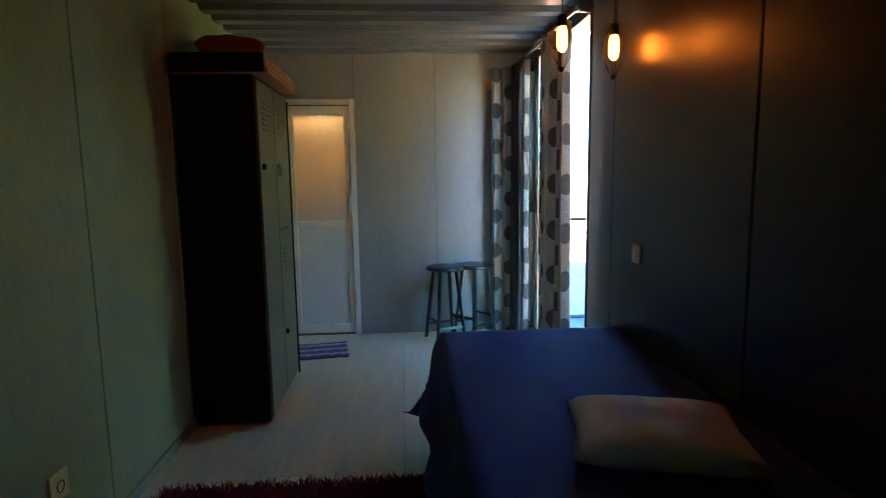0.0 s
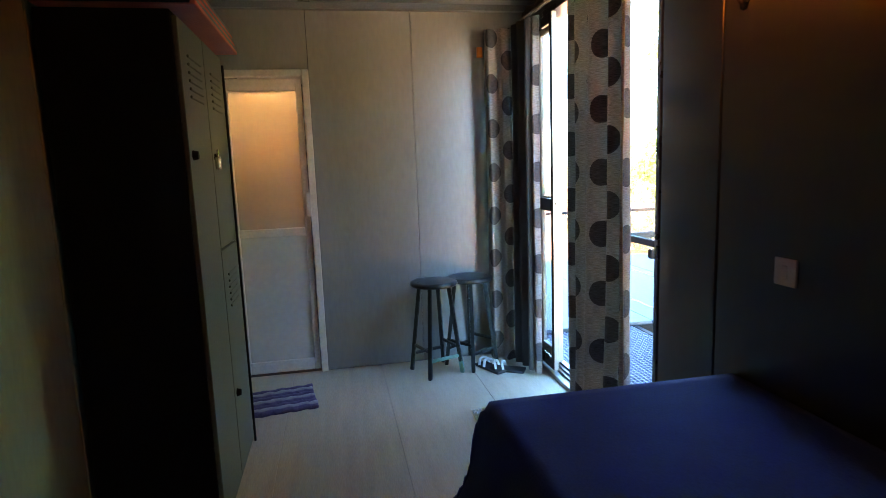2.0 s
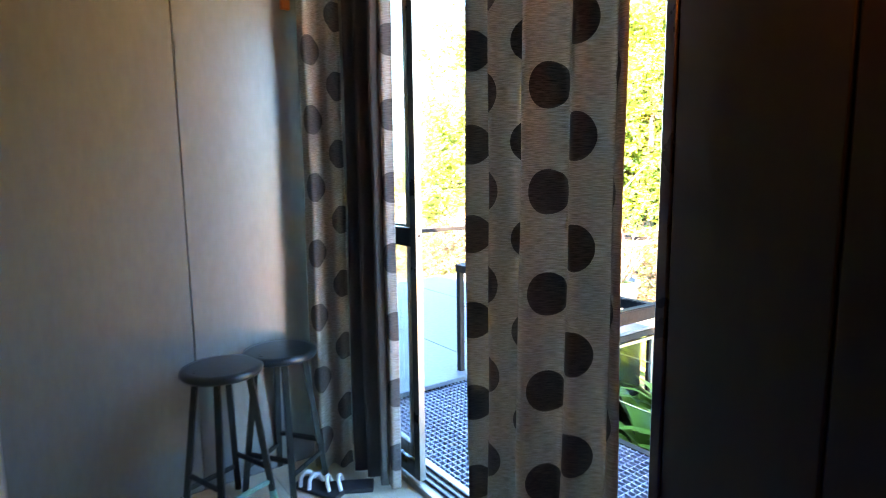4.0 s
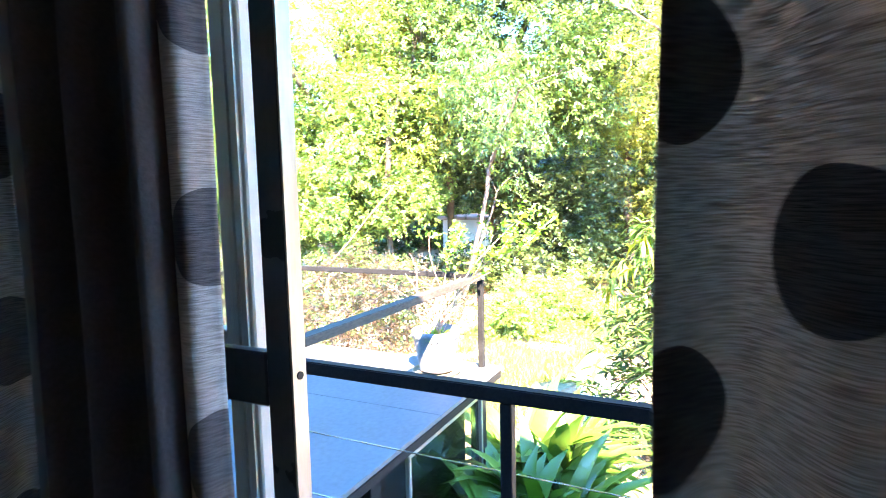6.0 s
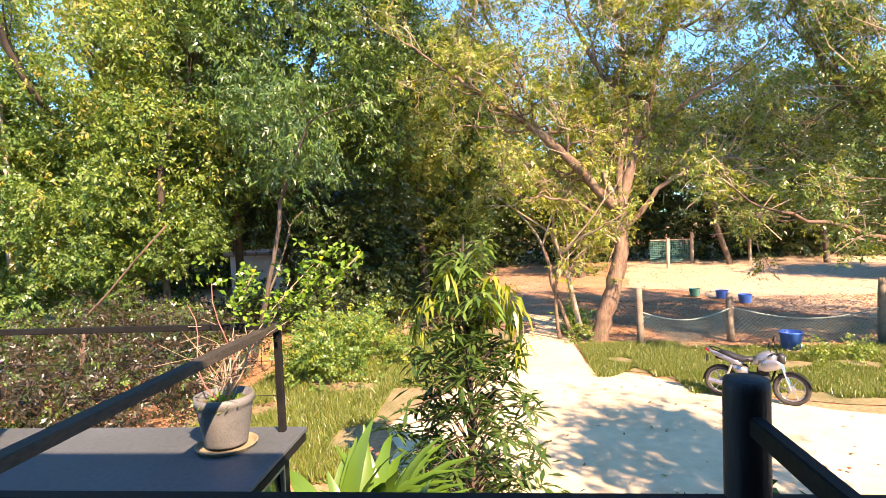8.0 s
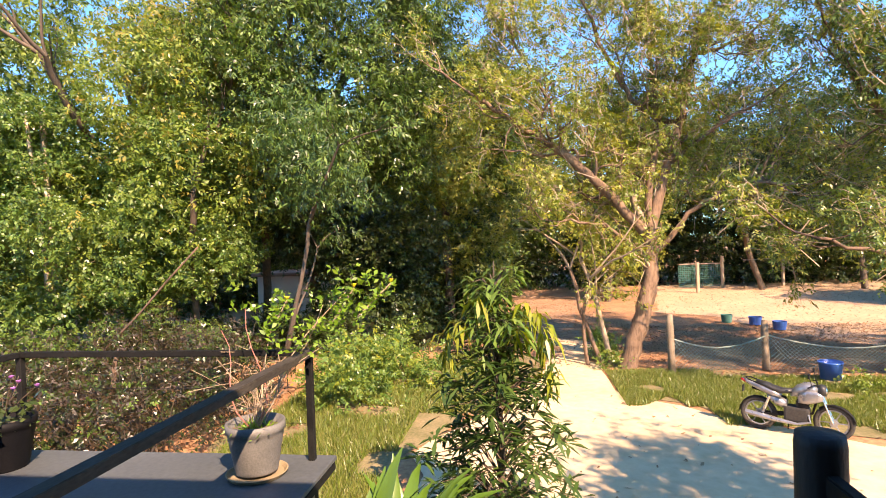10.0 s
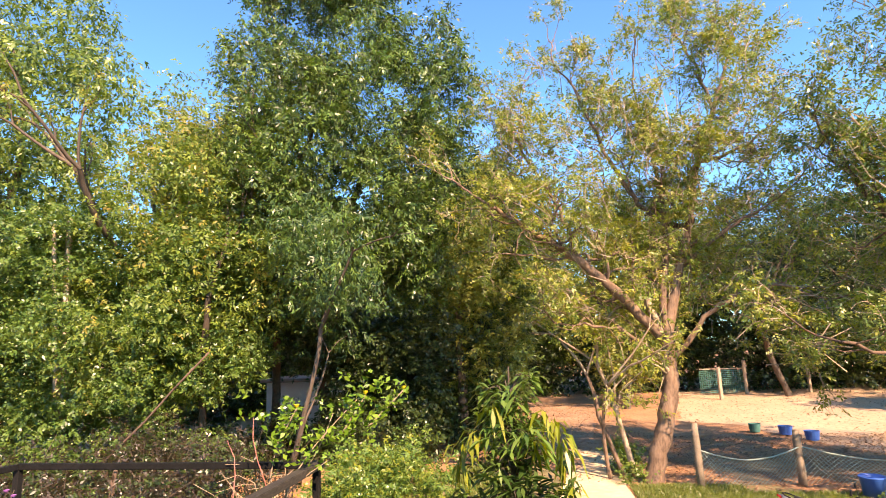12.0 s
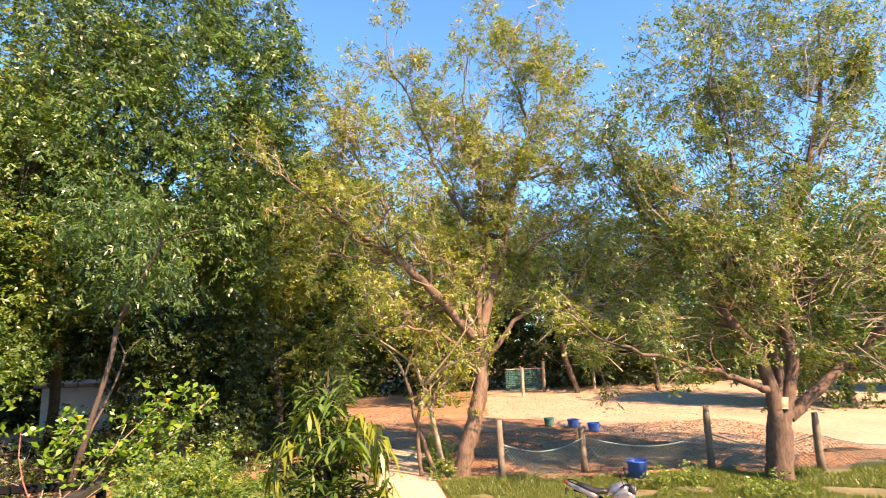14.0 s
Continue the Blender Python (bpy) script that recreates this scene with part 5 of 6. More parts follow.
tree("tree", "leafy tree deep beside the path, darkened for shade", 46,
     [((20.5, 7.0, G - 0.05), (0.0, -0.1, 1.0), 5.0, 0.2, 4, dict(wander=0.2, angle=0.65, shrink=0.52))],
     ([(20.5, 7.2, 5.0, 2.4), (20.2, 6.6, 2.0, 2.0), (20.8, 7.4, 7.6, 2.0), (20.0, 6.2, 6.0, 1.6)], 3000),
     [("crown", L_SHADE, 0.17, 10, 0.26, 0.42, 0.35, 1.0), ("lit_foliage", L_DEEP, 0.16, 4, 0.24, 0.42, 0.35, 0.6)], BARK)
for k, (x, y, h, r) in enumerate(((24.5, 6.6, 8.5, 2.2), (27.5, 0.2, 8.0, 2.0), (31, -2.4, 9.0, 2.2), (18.6, 6.3, 6.5, 1.5), (31.5, -8.0, 8.0, 2.6), (31, -12.5, 8.5, 2.6), (20.5, 5.2, 7.5, 1.5))):
    rng_ = np.random.default_rng(460 + k)
    tree("tree", "leafy olive-green tree standing behind the path", 460 + k,
         [((x, y, G - 0.05), (0.0, 0.05, 1.0), 4.5, 0.16, 4, dict(wander=0.2, angle=0.65, shrink=0.6))],
         ([(x + rng_.uniform(-1, 1), y + rng_.uniform(-1.8, 1.8), G + rng_.uniform(2.0, h + 1.0), r * rng_.uniform(0.6, 0.9)) for _ in range(8)], 1500),
         [("crown", L_SHADE if k in (4, 5) else (L_OLIVE if k in (1, 3) else L_DEEP), 0.16, 10, 0.22, 0.42, 0.3, 1.0), ("lit_foliage", L_MID, 0.15, 5, 0.2, 0.42, 0.3, 0.5)], BARK, "trees behind the path")
# slim lit sapling before the dark gap
tree("tree", "slim sapling with glossy drooping leaves at the thicket's edge", 47,
     [((13.1, 9.55, G - 0.05), (-0.17, -0.32, 1.0), 3.7, 0.065, 3, dict(wander=0.10, angle=0.6, shrink=0.5, gravity=0.1))],
     ([(12.3, 8.5, 3.3, 0.9), (12.2, 7.8, 2.7, 0.7), (12.5, 8.9, 4.2, 0.8)], 300),
     [("crown", L_DROOP, 0.14, 12, 0.2, 0.28, 1.0, 1.0), ("lit_foliage", L_GREEN, 0.14, 6, 0.18, 0.26, 1.0, 0.6)], BARK)


def thicket(name, label, seed, blobs, count, parts, gap=(0.9, -0.25)):
    rng = np.random.default_rng(seed)
    pts = open_places(cloud(rng, blobs, count), gap[0], gap[1], seed)
    t = tagged(new(name), label, "shrubs", kind="stuff")
    for n_, m, size, per, spread, narrow, droop, share in parts:
        pick = pts[rng.random(len(pts)) < share]
        ob = mesh_from(n_, foliage(rng, pick, per, spread, size, narrow, droop), m)
        ob.parent = t
    return t


def lumps(seed, n_, x, y, z, r):
    rng = np.random.default_rng(seed)
    return [(rng.uniform(*x), rng.uniform(*y), G + rng.uniform(*z), rng.uniform(*r)) for _ in range(n_)]


thicket("creeper_thicket", "sunlit creeper-covered shrubs before the trees", 51,
        lumps(51, 60, (11.2, 14.5), (10.9, 22.0), (0.4, 5.8), (0.6, 1.4)), 18000,
        [("foliage", L_DEEP, 0.09, 9, 0.13, 0.55, 0.3, 0.7), ("light_foliage", L_MID, 0.08, 9, 0.10, 0.55, 0.3, 0.16), ("green_foliage", L_GREEN, 0.08, 9, 0.10, 0.6, 0.3, 0.6)])
thicket("dry_brush", "dry brown brush and twigs under the creepers, darkened for shade", 52,
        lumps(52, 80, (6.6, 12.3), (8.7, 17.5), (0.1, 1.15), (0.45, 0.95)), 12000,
        [("foliage", L_DRY_SHADE, 0.09, 10, 0.13, 0.30, 0.0, 0.75), ("green_foliage", L_SHADE, 0.075, 8, 0.10, 0.5, 0.1, 0.6), ("lit_foliage", L_GREEN, 0.07, 5, 0.10, 0.5, 0.1, 0.12)], (0.55, -0.10))
rng = np.random.default_rng(520)
bm = bmesh.new()
for k in range(260):
    a, b, h = rng.uniform(6.8, 12.3), rng.uniform(8.8, 17), rng.uniform(0.6, 1.7)
    tx, ty = rng.normal(0, 0.35, 2) * h
    tube([(a, b, G), (a + tx * 0.4, b + ty * 0.4 + rng.normal(0, 0.06), G + h * 0.55), (a + tx, b + ty, G + h)], [0.013, 0.009, 0.003], 3, bm, False)
stuff(link("bare_twigs", bm, BARK), "thin bare twigs standing in the shade-darkened dry brush", "twigs")
thicket("low_shrub", "bright straggling weeds on the lawn beside the drive", 53,
        lumps(53, 44, (10.4, 13.6), (5.9, 7.9), (0.0, 1.0), (0.2, 0.5)), 4200,
        [("foliage", L_GREEN, 0.075, 8, 0.10, 0.5, 0.1, 0.9), ("lit_foliage", L_MID, 0.07, 5, 0.10, 0.5, 0.1, 0.5), ("pale_foliage", L_LIME, 0.07, 5, 0.10, 0.5, 0.1, 0.2)], (0.5, -0.02))
# Undergrowth gets its canopy shade from the dark leaf colour.
thicket("shade_shrubs", "undergrowth coloured dark for the shade of the tall trees", 540,
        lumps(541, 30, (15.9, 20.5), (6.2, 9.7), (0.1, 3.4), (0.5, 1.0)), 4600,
        [("foliage", L_SHADE, 0.12, 9, 0.16, 0.5, 0.2, 1.0)])
# Placed to hide the house top from the camera; leaf colour holds the shade.
thicket("hanging_shrubs", "leafy shrubs hung before the far house, darkened for shade", 542,
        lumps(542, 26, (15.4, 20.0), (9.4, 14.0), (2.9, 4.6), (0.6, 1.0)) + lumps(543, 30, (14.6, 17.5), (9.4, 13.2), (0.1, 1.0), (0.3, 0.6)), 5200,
        [("foliage", L_SHADE, 0.12, 9, 0.16, 0.5, 0.2, 1.0)])
thicket("path_shrubs", "undergrowth along the left side of the path, darkened for shade", 54,
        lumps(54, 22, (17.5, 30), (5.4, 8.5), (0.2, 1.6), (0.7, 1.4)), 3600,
        [("foliage", L_SHADE, 0.13, 9, 0.18, 0.55, 0.2, 1.0), ("light_foliage", L_DEEP, 0.12, 4, 0.18, 0.55, 0.2, 0.6)])
thicket("trunk_weeds", "green weeds round the foot of the fence tree", 55,
        lumps(550, 18, (13.5, 17.5), (1.85, 2.3), (-0.1, 0.45), (0.10, 0.28)), 800,
        [("foliage", L_MID, 0.08, 8, 0.09, 0.45, -0.2, 0.6), ("green_foliage", L_GREEN, 0.09, 8, 0.13, 0.4, -0.2, 0.6)])
thicket("fence_weeds", "leafy weeds by the fence behind the parked bike", 56,
        lumps(560, 14, (10.4, 12.2), (-4.2, -1.2), (-0.1, 0.1), (0.15, 0.3)), 700,
        [("foliage", L_MID, 0.06, 7, 0.11, 0.6, -0.2, 1.0), ("dark_foliage", L_MID, 0.07, 4, 0.1, 0.5, 0.1, 0.6)])
for k, (x, y, z, r, sd_) in enumerate(((33, 9, 3.0, 3.2, 1), (37, 3.2, 3.6, 3.0, 2), (38, -3.5, 3.4, 3.0, 3), (38, -9, 4.0, 3.4, 4), (37, -15, 4.2, 3.6, 5), (36, -22, 3.8, 3.6, 6), (36, -30, 4.2, 3.8, 7), (31, 13.5, 4.0, 3.4, 8), (29, 9.5, 3.0, 2.6, 9), (28, 20, 4.5, 3.6, 10), (22, -16, 3.5, 3.0, 11), (25, -24, 4.0, 3.2, 12))):
    rng_ = np.random.default_rng(600 + sd_)
    bl = [(x + rng_.uniform(-2, 2), y + rng_.uniform(-3, 3), G + rng_.uniform(0.8, z + 3.2), r * rng_.uniform(0.5, 0.9)) for _ in range(9)]
    tree("tree", "distant leafy tree of the wood behind the yard", 600 + sd_,
         [((x, y, G - 0.05), (0, 0.05, 1), z, 0.2, 3, dict(wander=0.2, angle=0.6, shrink=0.52))],
         # Dark crown leaves with a lighter share: sun and shade by colour.
         (bl, 1500), [("crown", (L_SHADE, L_DEEP, L_SHADE)[k % 3], 0.26, 9, 0.36, 0.5, 0.2, 1.0), ("lit_foliage", (L_DEEP, L_MID, L_DEEP)[k % 3], 0.24, 6, 0.36, 0.5, 0.2, 0.45)], BARK, "trees of the wood behind")
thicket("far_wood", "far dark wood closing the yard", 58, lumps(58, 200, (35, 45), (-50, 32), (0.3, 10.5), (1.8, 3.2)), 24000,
        [("foliage", L_SHADE, 0.36, 5, 0.45, 0.6, 0.2, 1.0), ("light_foliage", L_DEEP, 0.30, 3, 0.45, 0.6, 0.2, 0.6)])
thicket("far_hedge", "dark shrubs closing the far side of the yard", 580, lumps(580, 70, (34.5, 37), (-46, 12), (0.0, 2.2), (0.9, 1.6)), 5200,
        [("foliage", L_SHADE, 0.24, 6, 0.3, 0.6, 0.2, 1.0)], (1.2, -0.6))
thicket("far_wood", "far dark wood behind the thicket", 59, lumps(59, 50, (27.5, 36), (11, 40), (0.5, 5.5), (1.8, 3.2)), 4600,
        [("foliage", L_DEEP, 0.26, 7, 0.4, 0.6, 0.2, 1.0), ("light_foliage", L_OLIVE, 0.25, 3, 0.4, 0.6, 0.2, 0.5)])
# tree added beside the house, out of the walker's sight, to shade the drive
tree("tree", "unseen tree added to shade the drive", 71,
     [((2.6, -2.2, G - 0.05), (-0.12, 0.0, 1.0), 4.6, 0.17, 3, dict(wander=0.2, angle=0.6, shrink=0.35))],
     ([(2.0, -1.8, 4.8, 0.8), (2.6, -2.2, 5.1, 0.9), (1.7, -2.5, 5.2, 0.8)], 560),
     [("crown", L_MID, 0.18, 6, 0.3, 0.45, 0.3, 1.0)], BARK)

# pale broken trunk and leaning poles in the thicket
for at, d, ln, r in (((12.3, 14.3, G), (0.0, 0.01, 1), 6.35, 0.13), ((12.3, 14.62, G), (0.01, 0.0, 1), 6.1, 0.085)):
    rng_ = np.random.default_rng(int(ln * 10))
    g_ = grow(rng_, at, d, ln, r, 0, wander=0.05)
    tagged(link("dead_trunk", limb_mesh(bmesh.new(), g_["limbs"]), BARK_P, None, "", True), "pale broken dead trunk among the creepers", "tree trunk", "dead trunks")
for at, top in (((10.9, 13.2, G), (10.5, 9.9, 1.5)), ((9.6, 11.1, G), (9.6, 10.9, -0.25))):
    bm = tube([Vector(at).lerp(Vector(top), k / 5) + Vector((0.03 * math.sin(k * 2), 0.03 * math.cos(k * 3), 0)) for k in range(6)], [(0.028 if top[2] > 0 else 0.06) * (1 - 0.08 * k) for k in range(6)], 7)
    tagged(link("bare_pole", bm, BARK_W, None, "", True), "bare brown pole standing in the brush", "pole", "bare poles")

# ---- young drooping tree before the balcony ----
yt = tagged(new("young_tree"), "young tree with long drooping shade-darkened leaves and yellow-green tips", "tree")
rng = np.random.default_rng(81)
YX, YY = 6.35, 4.32
bm = bmesh.new()
tube([(YX, YY, G), (YX + 0.03, YY - 0.02, -0.4), (YX, YY + 0.02, 0.6), (YX + 0.02, YY, 1.25)], [0.035, 0.028, 0.018, 0.006], 7, bm, False)
cs, ds = [], []
for k in range(230):
    f = rng.uniform(0, 1) ** 1.25
    z = -1.35 + 2.55 * f
    rad = (0.98 - 0.75 * f) * rng.uniform(0.3, 1.1) if f < 0.8 else 0.20 * rng.uniform(0.4, 1.2)
    a = rng.uniform(0, 2 * np.pi)
    tip = np.array([YX + rad * math.cos(a), YY + rad * math.sin(a), z])
    tube([(YX, YY, z - 0.12 - 0.25 * rad), tuple((tip + [YX, YY, z + 0.05]) / 2), tuple(tip)], [0.009, 0.006, 0.003], 4, bm, False)
    cs.append(tip)
part("trunk", bm, BARK, yt, "", True)


def sprays(rng, tips, per, size, narrow, flat):
    """Rosettes of long leaves that arch outward and hang."""
    out = []
    for t_ in tips:
        k = per
        a = rng.uniform(0, 2 * np.pi, k)
        L = size * rng.uniform(0.7, 1.25, k)
        el = rng.uniform(-0.6, 0.9, k) - flat
        d = np.stack([np.cos(a) * np.cos(el), np.sin(a) * np.cos(el), np.sin(el)], 1)
        s = np.stack([-np.sin(a), np.cos(a), np.zeros(k)], 1) * (narrow * L * 0.5)[:, None]
        o = t_ + rng.normal(0, 0.03, (k, 3))
        mid = o + d * (L * 0.5)[:, None]
        end = o + d * (L * 0.85)[:, None] + np.stack([np.zeros(k), np.zeros(k), -(0.10 + 0.45 * flat) * L], 1)
        V = np.empty((k, 4, 3))
        V[:, 0], V[:, 1], V[:, 2], V[:, 3] = o, mid + s, end, mid - s
        out.append(V)
    return np.concatenate(out)


cs = np.array(cs)
low, high = cs[cs[:, 2] < 0.45], cs[cs[:, 2] >= 0.45]
for n_, tips_, m in (("dark_foliage", low, L_DROOP), ("upper_foliage", high, L_GREEN)):
    ob = mesh_from(n_, sprays(rng, tips_, 12 if n_ == "dark_foliage" else 9, 0.23, 0.17, 0.1 if n_ == "dark_foliage" else 0.25), m)
    ob.parent = yt
yel = np.array([(YX - 0.1, YY + 0.42, 0.55), (YX - 0.1, YY - 0.38, 0.75), (YX + 0.1, YY - 0.46, 0.45), (YX, YY - 0.30, 0.85), (YX - 0.15, YY + 0.45, 0.42), (YX - 0.1, YY - 0.52, 0.2), (YX - 0.25, YY + 0.30, 0.70), (YX - 0.28, YY - 0.22, 0.62), (YX - 0.2, YY - 0.45, 0.60), (YX - 0.22, YY + 0.12, 0.92)])
ob = mesh_from("yellow_foliage", sprays(rng, yel, 15, 0.23, 0.17, 0.8), L_LIME)
ob.parent = yt
ob["label"] = "yellow-green hanging young leaves"

STRAP = leaf_mat("strap leaf green", [(0.05, 0.12, 0.016), (0.09, 0.18, 0.024), (0.15, 0.25, 0.04)], 0.2, 0.3)


# ---- strap-leaved plants under the balcony ----
def strap_plant(at, seed, n_, ln):
    rng = np.random.default_rng(seed)
    pl = thing("strap_plant", at, "broad strap-leaved green plant growing below the balcony", "plant", "strap-leaved plants")
    for k in range(n_):
        a, L, w = rng.uniform(0, 2 * math.pi), ln * rng.uniform(0.75, 1.15), rng.uniform(0.06, 0.10)
        bm = bmesh.new()
        prev = None
        arch = rng.uniform(0.5, 1.2)
        for j in range(7):
            f = j / 6
            r, z = L * 0.75 * arch * f ** 1.5 * 0.8, L * (f - 0.42 * arch * f ** 2.6)
            ww = w * math.sin(math.pi * (0.12 + 0.86 * f)) + 0.002
            c, sx = Vector((r * math.cos(a), r * math.sin(a), z)), Vector((-math.sin(a), math.cos(a), 0))
            row = (bm.verts.new(c - sx * ww + Vector((0, 0, 0.3 * ww))), bm.verts.new(c), bm.verts.new(c + sx * ww + Vector((0, 0, 0.3 * ww))))
            if prev:
                bm.faces.new((prev[0], prev[1], row[1], row[0])), bm.faces.new((prev[1], prev[2], row[2], row[1]))
            prev = row
        part("leaf", bm, STRAP, pl, "", True)
    return pl


for k, (x, y, n_, ln) in enumerate(((4.5, 5.02, 26, 1.4), (4.25, 4.85, 24, 1.3), (5.0, 5.05, 24, 1.4), (3.95, 5.05, 22, 1.35), (4.7, 4.75, 20, 1.1), (3.9, 4.55, 18, 1.0), (4.95, 5.3, 22, 1.45), (5.2, 5.0, 20, 1.3))):
    strap_plant((x, y, G), 90 + k, n_, ln)
thicket("edge_shrub", "dark leafy shrub at the foot of the balcony post", 57, [(3.3, 2.6, G + 1.25, 0.40), (3.4, 2.2, G + 1.0, 0.5), (3.5, 2.8, G + 0.7, 0.5)], 160,
        [("foliage", L_DROOP, 0.11, 6, 0.1, 0.55, 0.1, 1.0)])


# ---- pots ----
def pot(at, r, h, material, label, saucer=True):
    p = thing("plant_pot", at, label, "plant pot", "pots on the deck")
    z0 = 0.03 if saucer else 0.0
    prof = [(0.001, z0), (r * 0.70, z0), (r * 0.72, z0 + 0.01)]
    for k in range(9):
        f = k / 8
        prof += [(r * (0.72 + 0.22 * f) + 0.003 * (k % 2), z0 + 0.02 + (h - 0.08) * f)]
    prof += [(r * 1.0, z0 + h - 0.05), (r * 1.0, z0 + h), (r * 0.92, z0 + h), (r * 0.90, z0 + h - 0.06), (0.001, z0 + h - 0.06)]
    part("body", lathe(prof, 32), material, p, "", True)
    part("soil", lathe([(0.001, z0 + h - 0.045), (r * 0.5, z0 + h - 0.04), (r * 0.9, z0 + h - 0.052)], 20), SOIL, p)
    if saucer:
        part("saucer", lathe([(0.001, 0.004), (r * 0.95, 0.004), (r * 1.05, 0.028), (r * 1.0, 0.03), (r * 0.9, 0.012), (0.001, 0.012)], 32), SAUCER, p, "brown clay saucer")
    return p


L_LEAFY = leaf_mat("fresh green leaves", [(0.09, 0.20, 0.02), (0.15, 0.29, 0.03), (0.22, 0.34, 0.045)], 0.4)
PX, PY = 4.28, 5.77
pot((PX, PY, 0.0), 0.185, 0.315, POT, "grey ribbed pot with a thin woody plant")
pot((4.30, 7.62, 0.0), 0.20, 0.34, POTD, "round pot with dry stems, darkened for shade", False)
sh = thing("shrub", (PX, PY, 0.305), "leggy shrub with twisted stems and yellow flowers in the pot", "shrub")
rng = np.random.default_rng(101)
stem_tips = []
for k, (dx, dy, dz) in enumerate(((0.30, -0.35, 0.75), (0.15, 0.05, 0.75), (0.25, -0.55, 0.85), (0.1, 0.35, 0.6), (-0.2, -0.3, 0.5), (0.2, -0.1, 0.7))):
    pts = [(0.02 * math.cos(k), 0.02 * math.sin(k), -0.03)]
    for j in range(1, 7):
        f = j / 6
        pts.append((dx * f + 0.06 * math.sin(5 * f + k), dy * f + 0.06 * math.cos(4 * f + 2 * k), dz * f))
    part("stem", tube(pts, [0.006 - 0.0006 * j for j in range(7)], 5), REDTWIG if k in (1, 3) else TWIG, sh, "", True)
    stem_tips.append(np.array(pts[-1]))
for k in range(22):
    a, b = rng.uniform(0, 2 * math.pi), rng.uniform(0.15, 0.46)
    pts = [(b * f * math.cos(a + 2.0 * f), b * f * math.sin(a + 2.0 * f), 0.56 * f * (1 - 0.35 * f) + 0.12 * math.sin(3 * f + k)) for f in (0, 0.25, 0.5, 0.75, 1.0)]
    part("twig", tube(pts, 0.0022, 4), TWIG, sh)
fl = []
for tip in stem_tips[:3] + [np.array((0.05, -0.15, 0.55))]:
    for j in range(14):
        fl.append(tip + rng.normal(0, (0.09, 0.10, 0.08), 3) + np.array((0.0, -0.08, 0.0)))
for a, b in (((0.22, -0.45, 0.62), (0.20, -0.62, 0.86)), ((0.25, -0.62, 0.66), (0.28, -0.85, 0.88)), ((0.05, -0.1, 0.6), (0.05, -0.22, 0.80))):
    part("stem", tube([a, b], 0.005, 5), TWIG, sh)
    for f in np.linspace(0, 1, 12):
        fl.append(np.array(a) * (1 - f) + np.array(b) * f)
    part("flower", lathe([(0.001, -0.012), (0.012, 0.0), (0.02, 0.014), (0.004, 0.008)], 8, None, (b[0], b[1], b[2] + 0.015)), FLOWER, sh, "small yellow flower")
ob = mesh_from("pot_weeds", leaves(rng, rng.normal(0, (0.07, 0.07, 0.012), (220, 3)) + np.array((0.0, 0.0, -0.01)), 0.045, -0.8, 0.25), L_LEAFY)
ob.parent = sh
ob["kind"] = "stuff"
ob = mesh_from("leaves", leaves(rng, clumped(rng, np.array(fl), 7, 0.03), 0.047, -0.5, 0.5), L_LEAFY)
ob.parent = sh
ds_ = thing("dry_plant", (4.30, 7.62, 0.30), "dry purple-brown stems in the shade-darkened pot", "plant")
for k in range(16):
    a, b = rng.uniform(0, 2 * math.pi), rng.uniform(0.1, 0.3)
    h_ = rng.uniform(0.15, 0.35)
    part("stem", tube([(0, 0, 0), (0.5 * b * math.cos(a), 0.5 * b * math.sin(a), 0.16), (b * math.cos(a), b * math.sin(a), h_)], 0.003, 4), BARK, ds_)
    if k % 2:
        part("flower", lathe([(0.001, -0.012), (0.014, 0.0), (0.018, 0.01), (0.003, 0.006)], 7, None, (b * math.cos(a), b * math.sin(a), h_)), MAUVE, ds_, "small mauve flower")
ob = mesh_from("foliage", leaves(rng, np.array([(0.0, 0.0, 0.06)]).repeat(160, 0) + rng.normal(0, (0.12, 0.12, 0.06), (160, 3)), 0.06, 0.2, 0.5), L_SHADE)
ob.parent = ds_

# ---- fence ----
FP = [(13.45, 0.95), (13.75, -1.05), (13.3, -3.9), (12.4, -5.9), (12.0, -8.6), (12.0, -12.0)]
for k, (x, y) in enumerate(FP):
    bm = bmesh.new()
    h = (1.25, 1.05, 1.35, 1.2, 1.2, 1.2)[k]
    tube([(x, y, G - 0.05), (x + 0.02, y, G + 0.4 * h), (x - 0.01, y + 0.02, G + 0.8 * h), (x, y + 0.01, G + h)], [0.085, 0.08, 0.075, 0.06], 8, bm)
    tagged(link("fence_post", bm, STONE, None, "", True), "rough weathered fence post holding wire net", "post", "yard fence posts")
fn = thing("wire_fence", (0, 0, 0), "sagging pale green diamond wire net between posts", "fence")
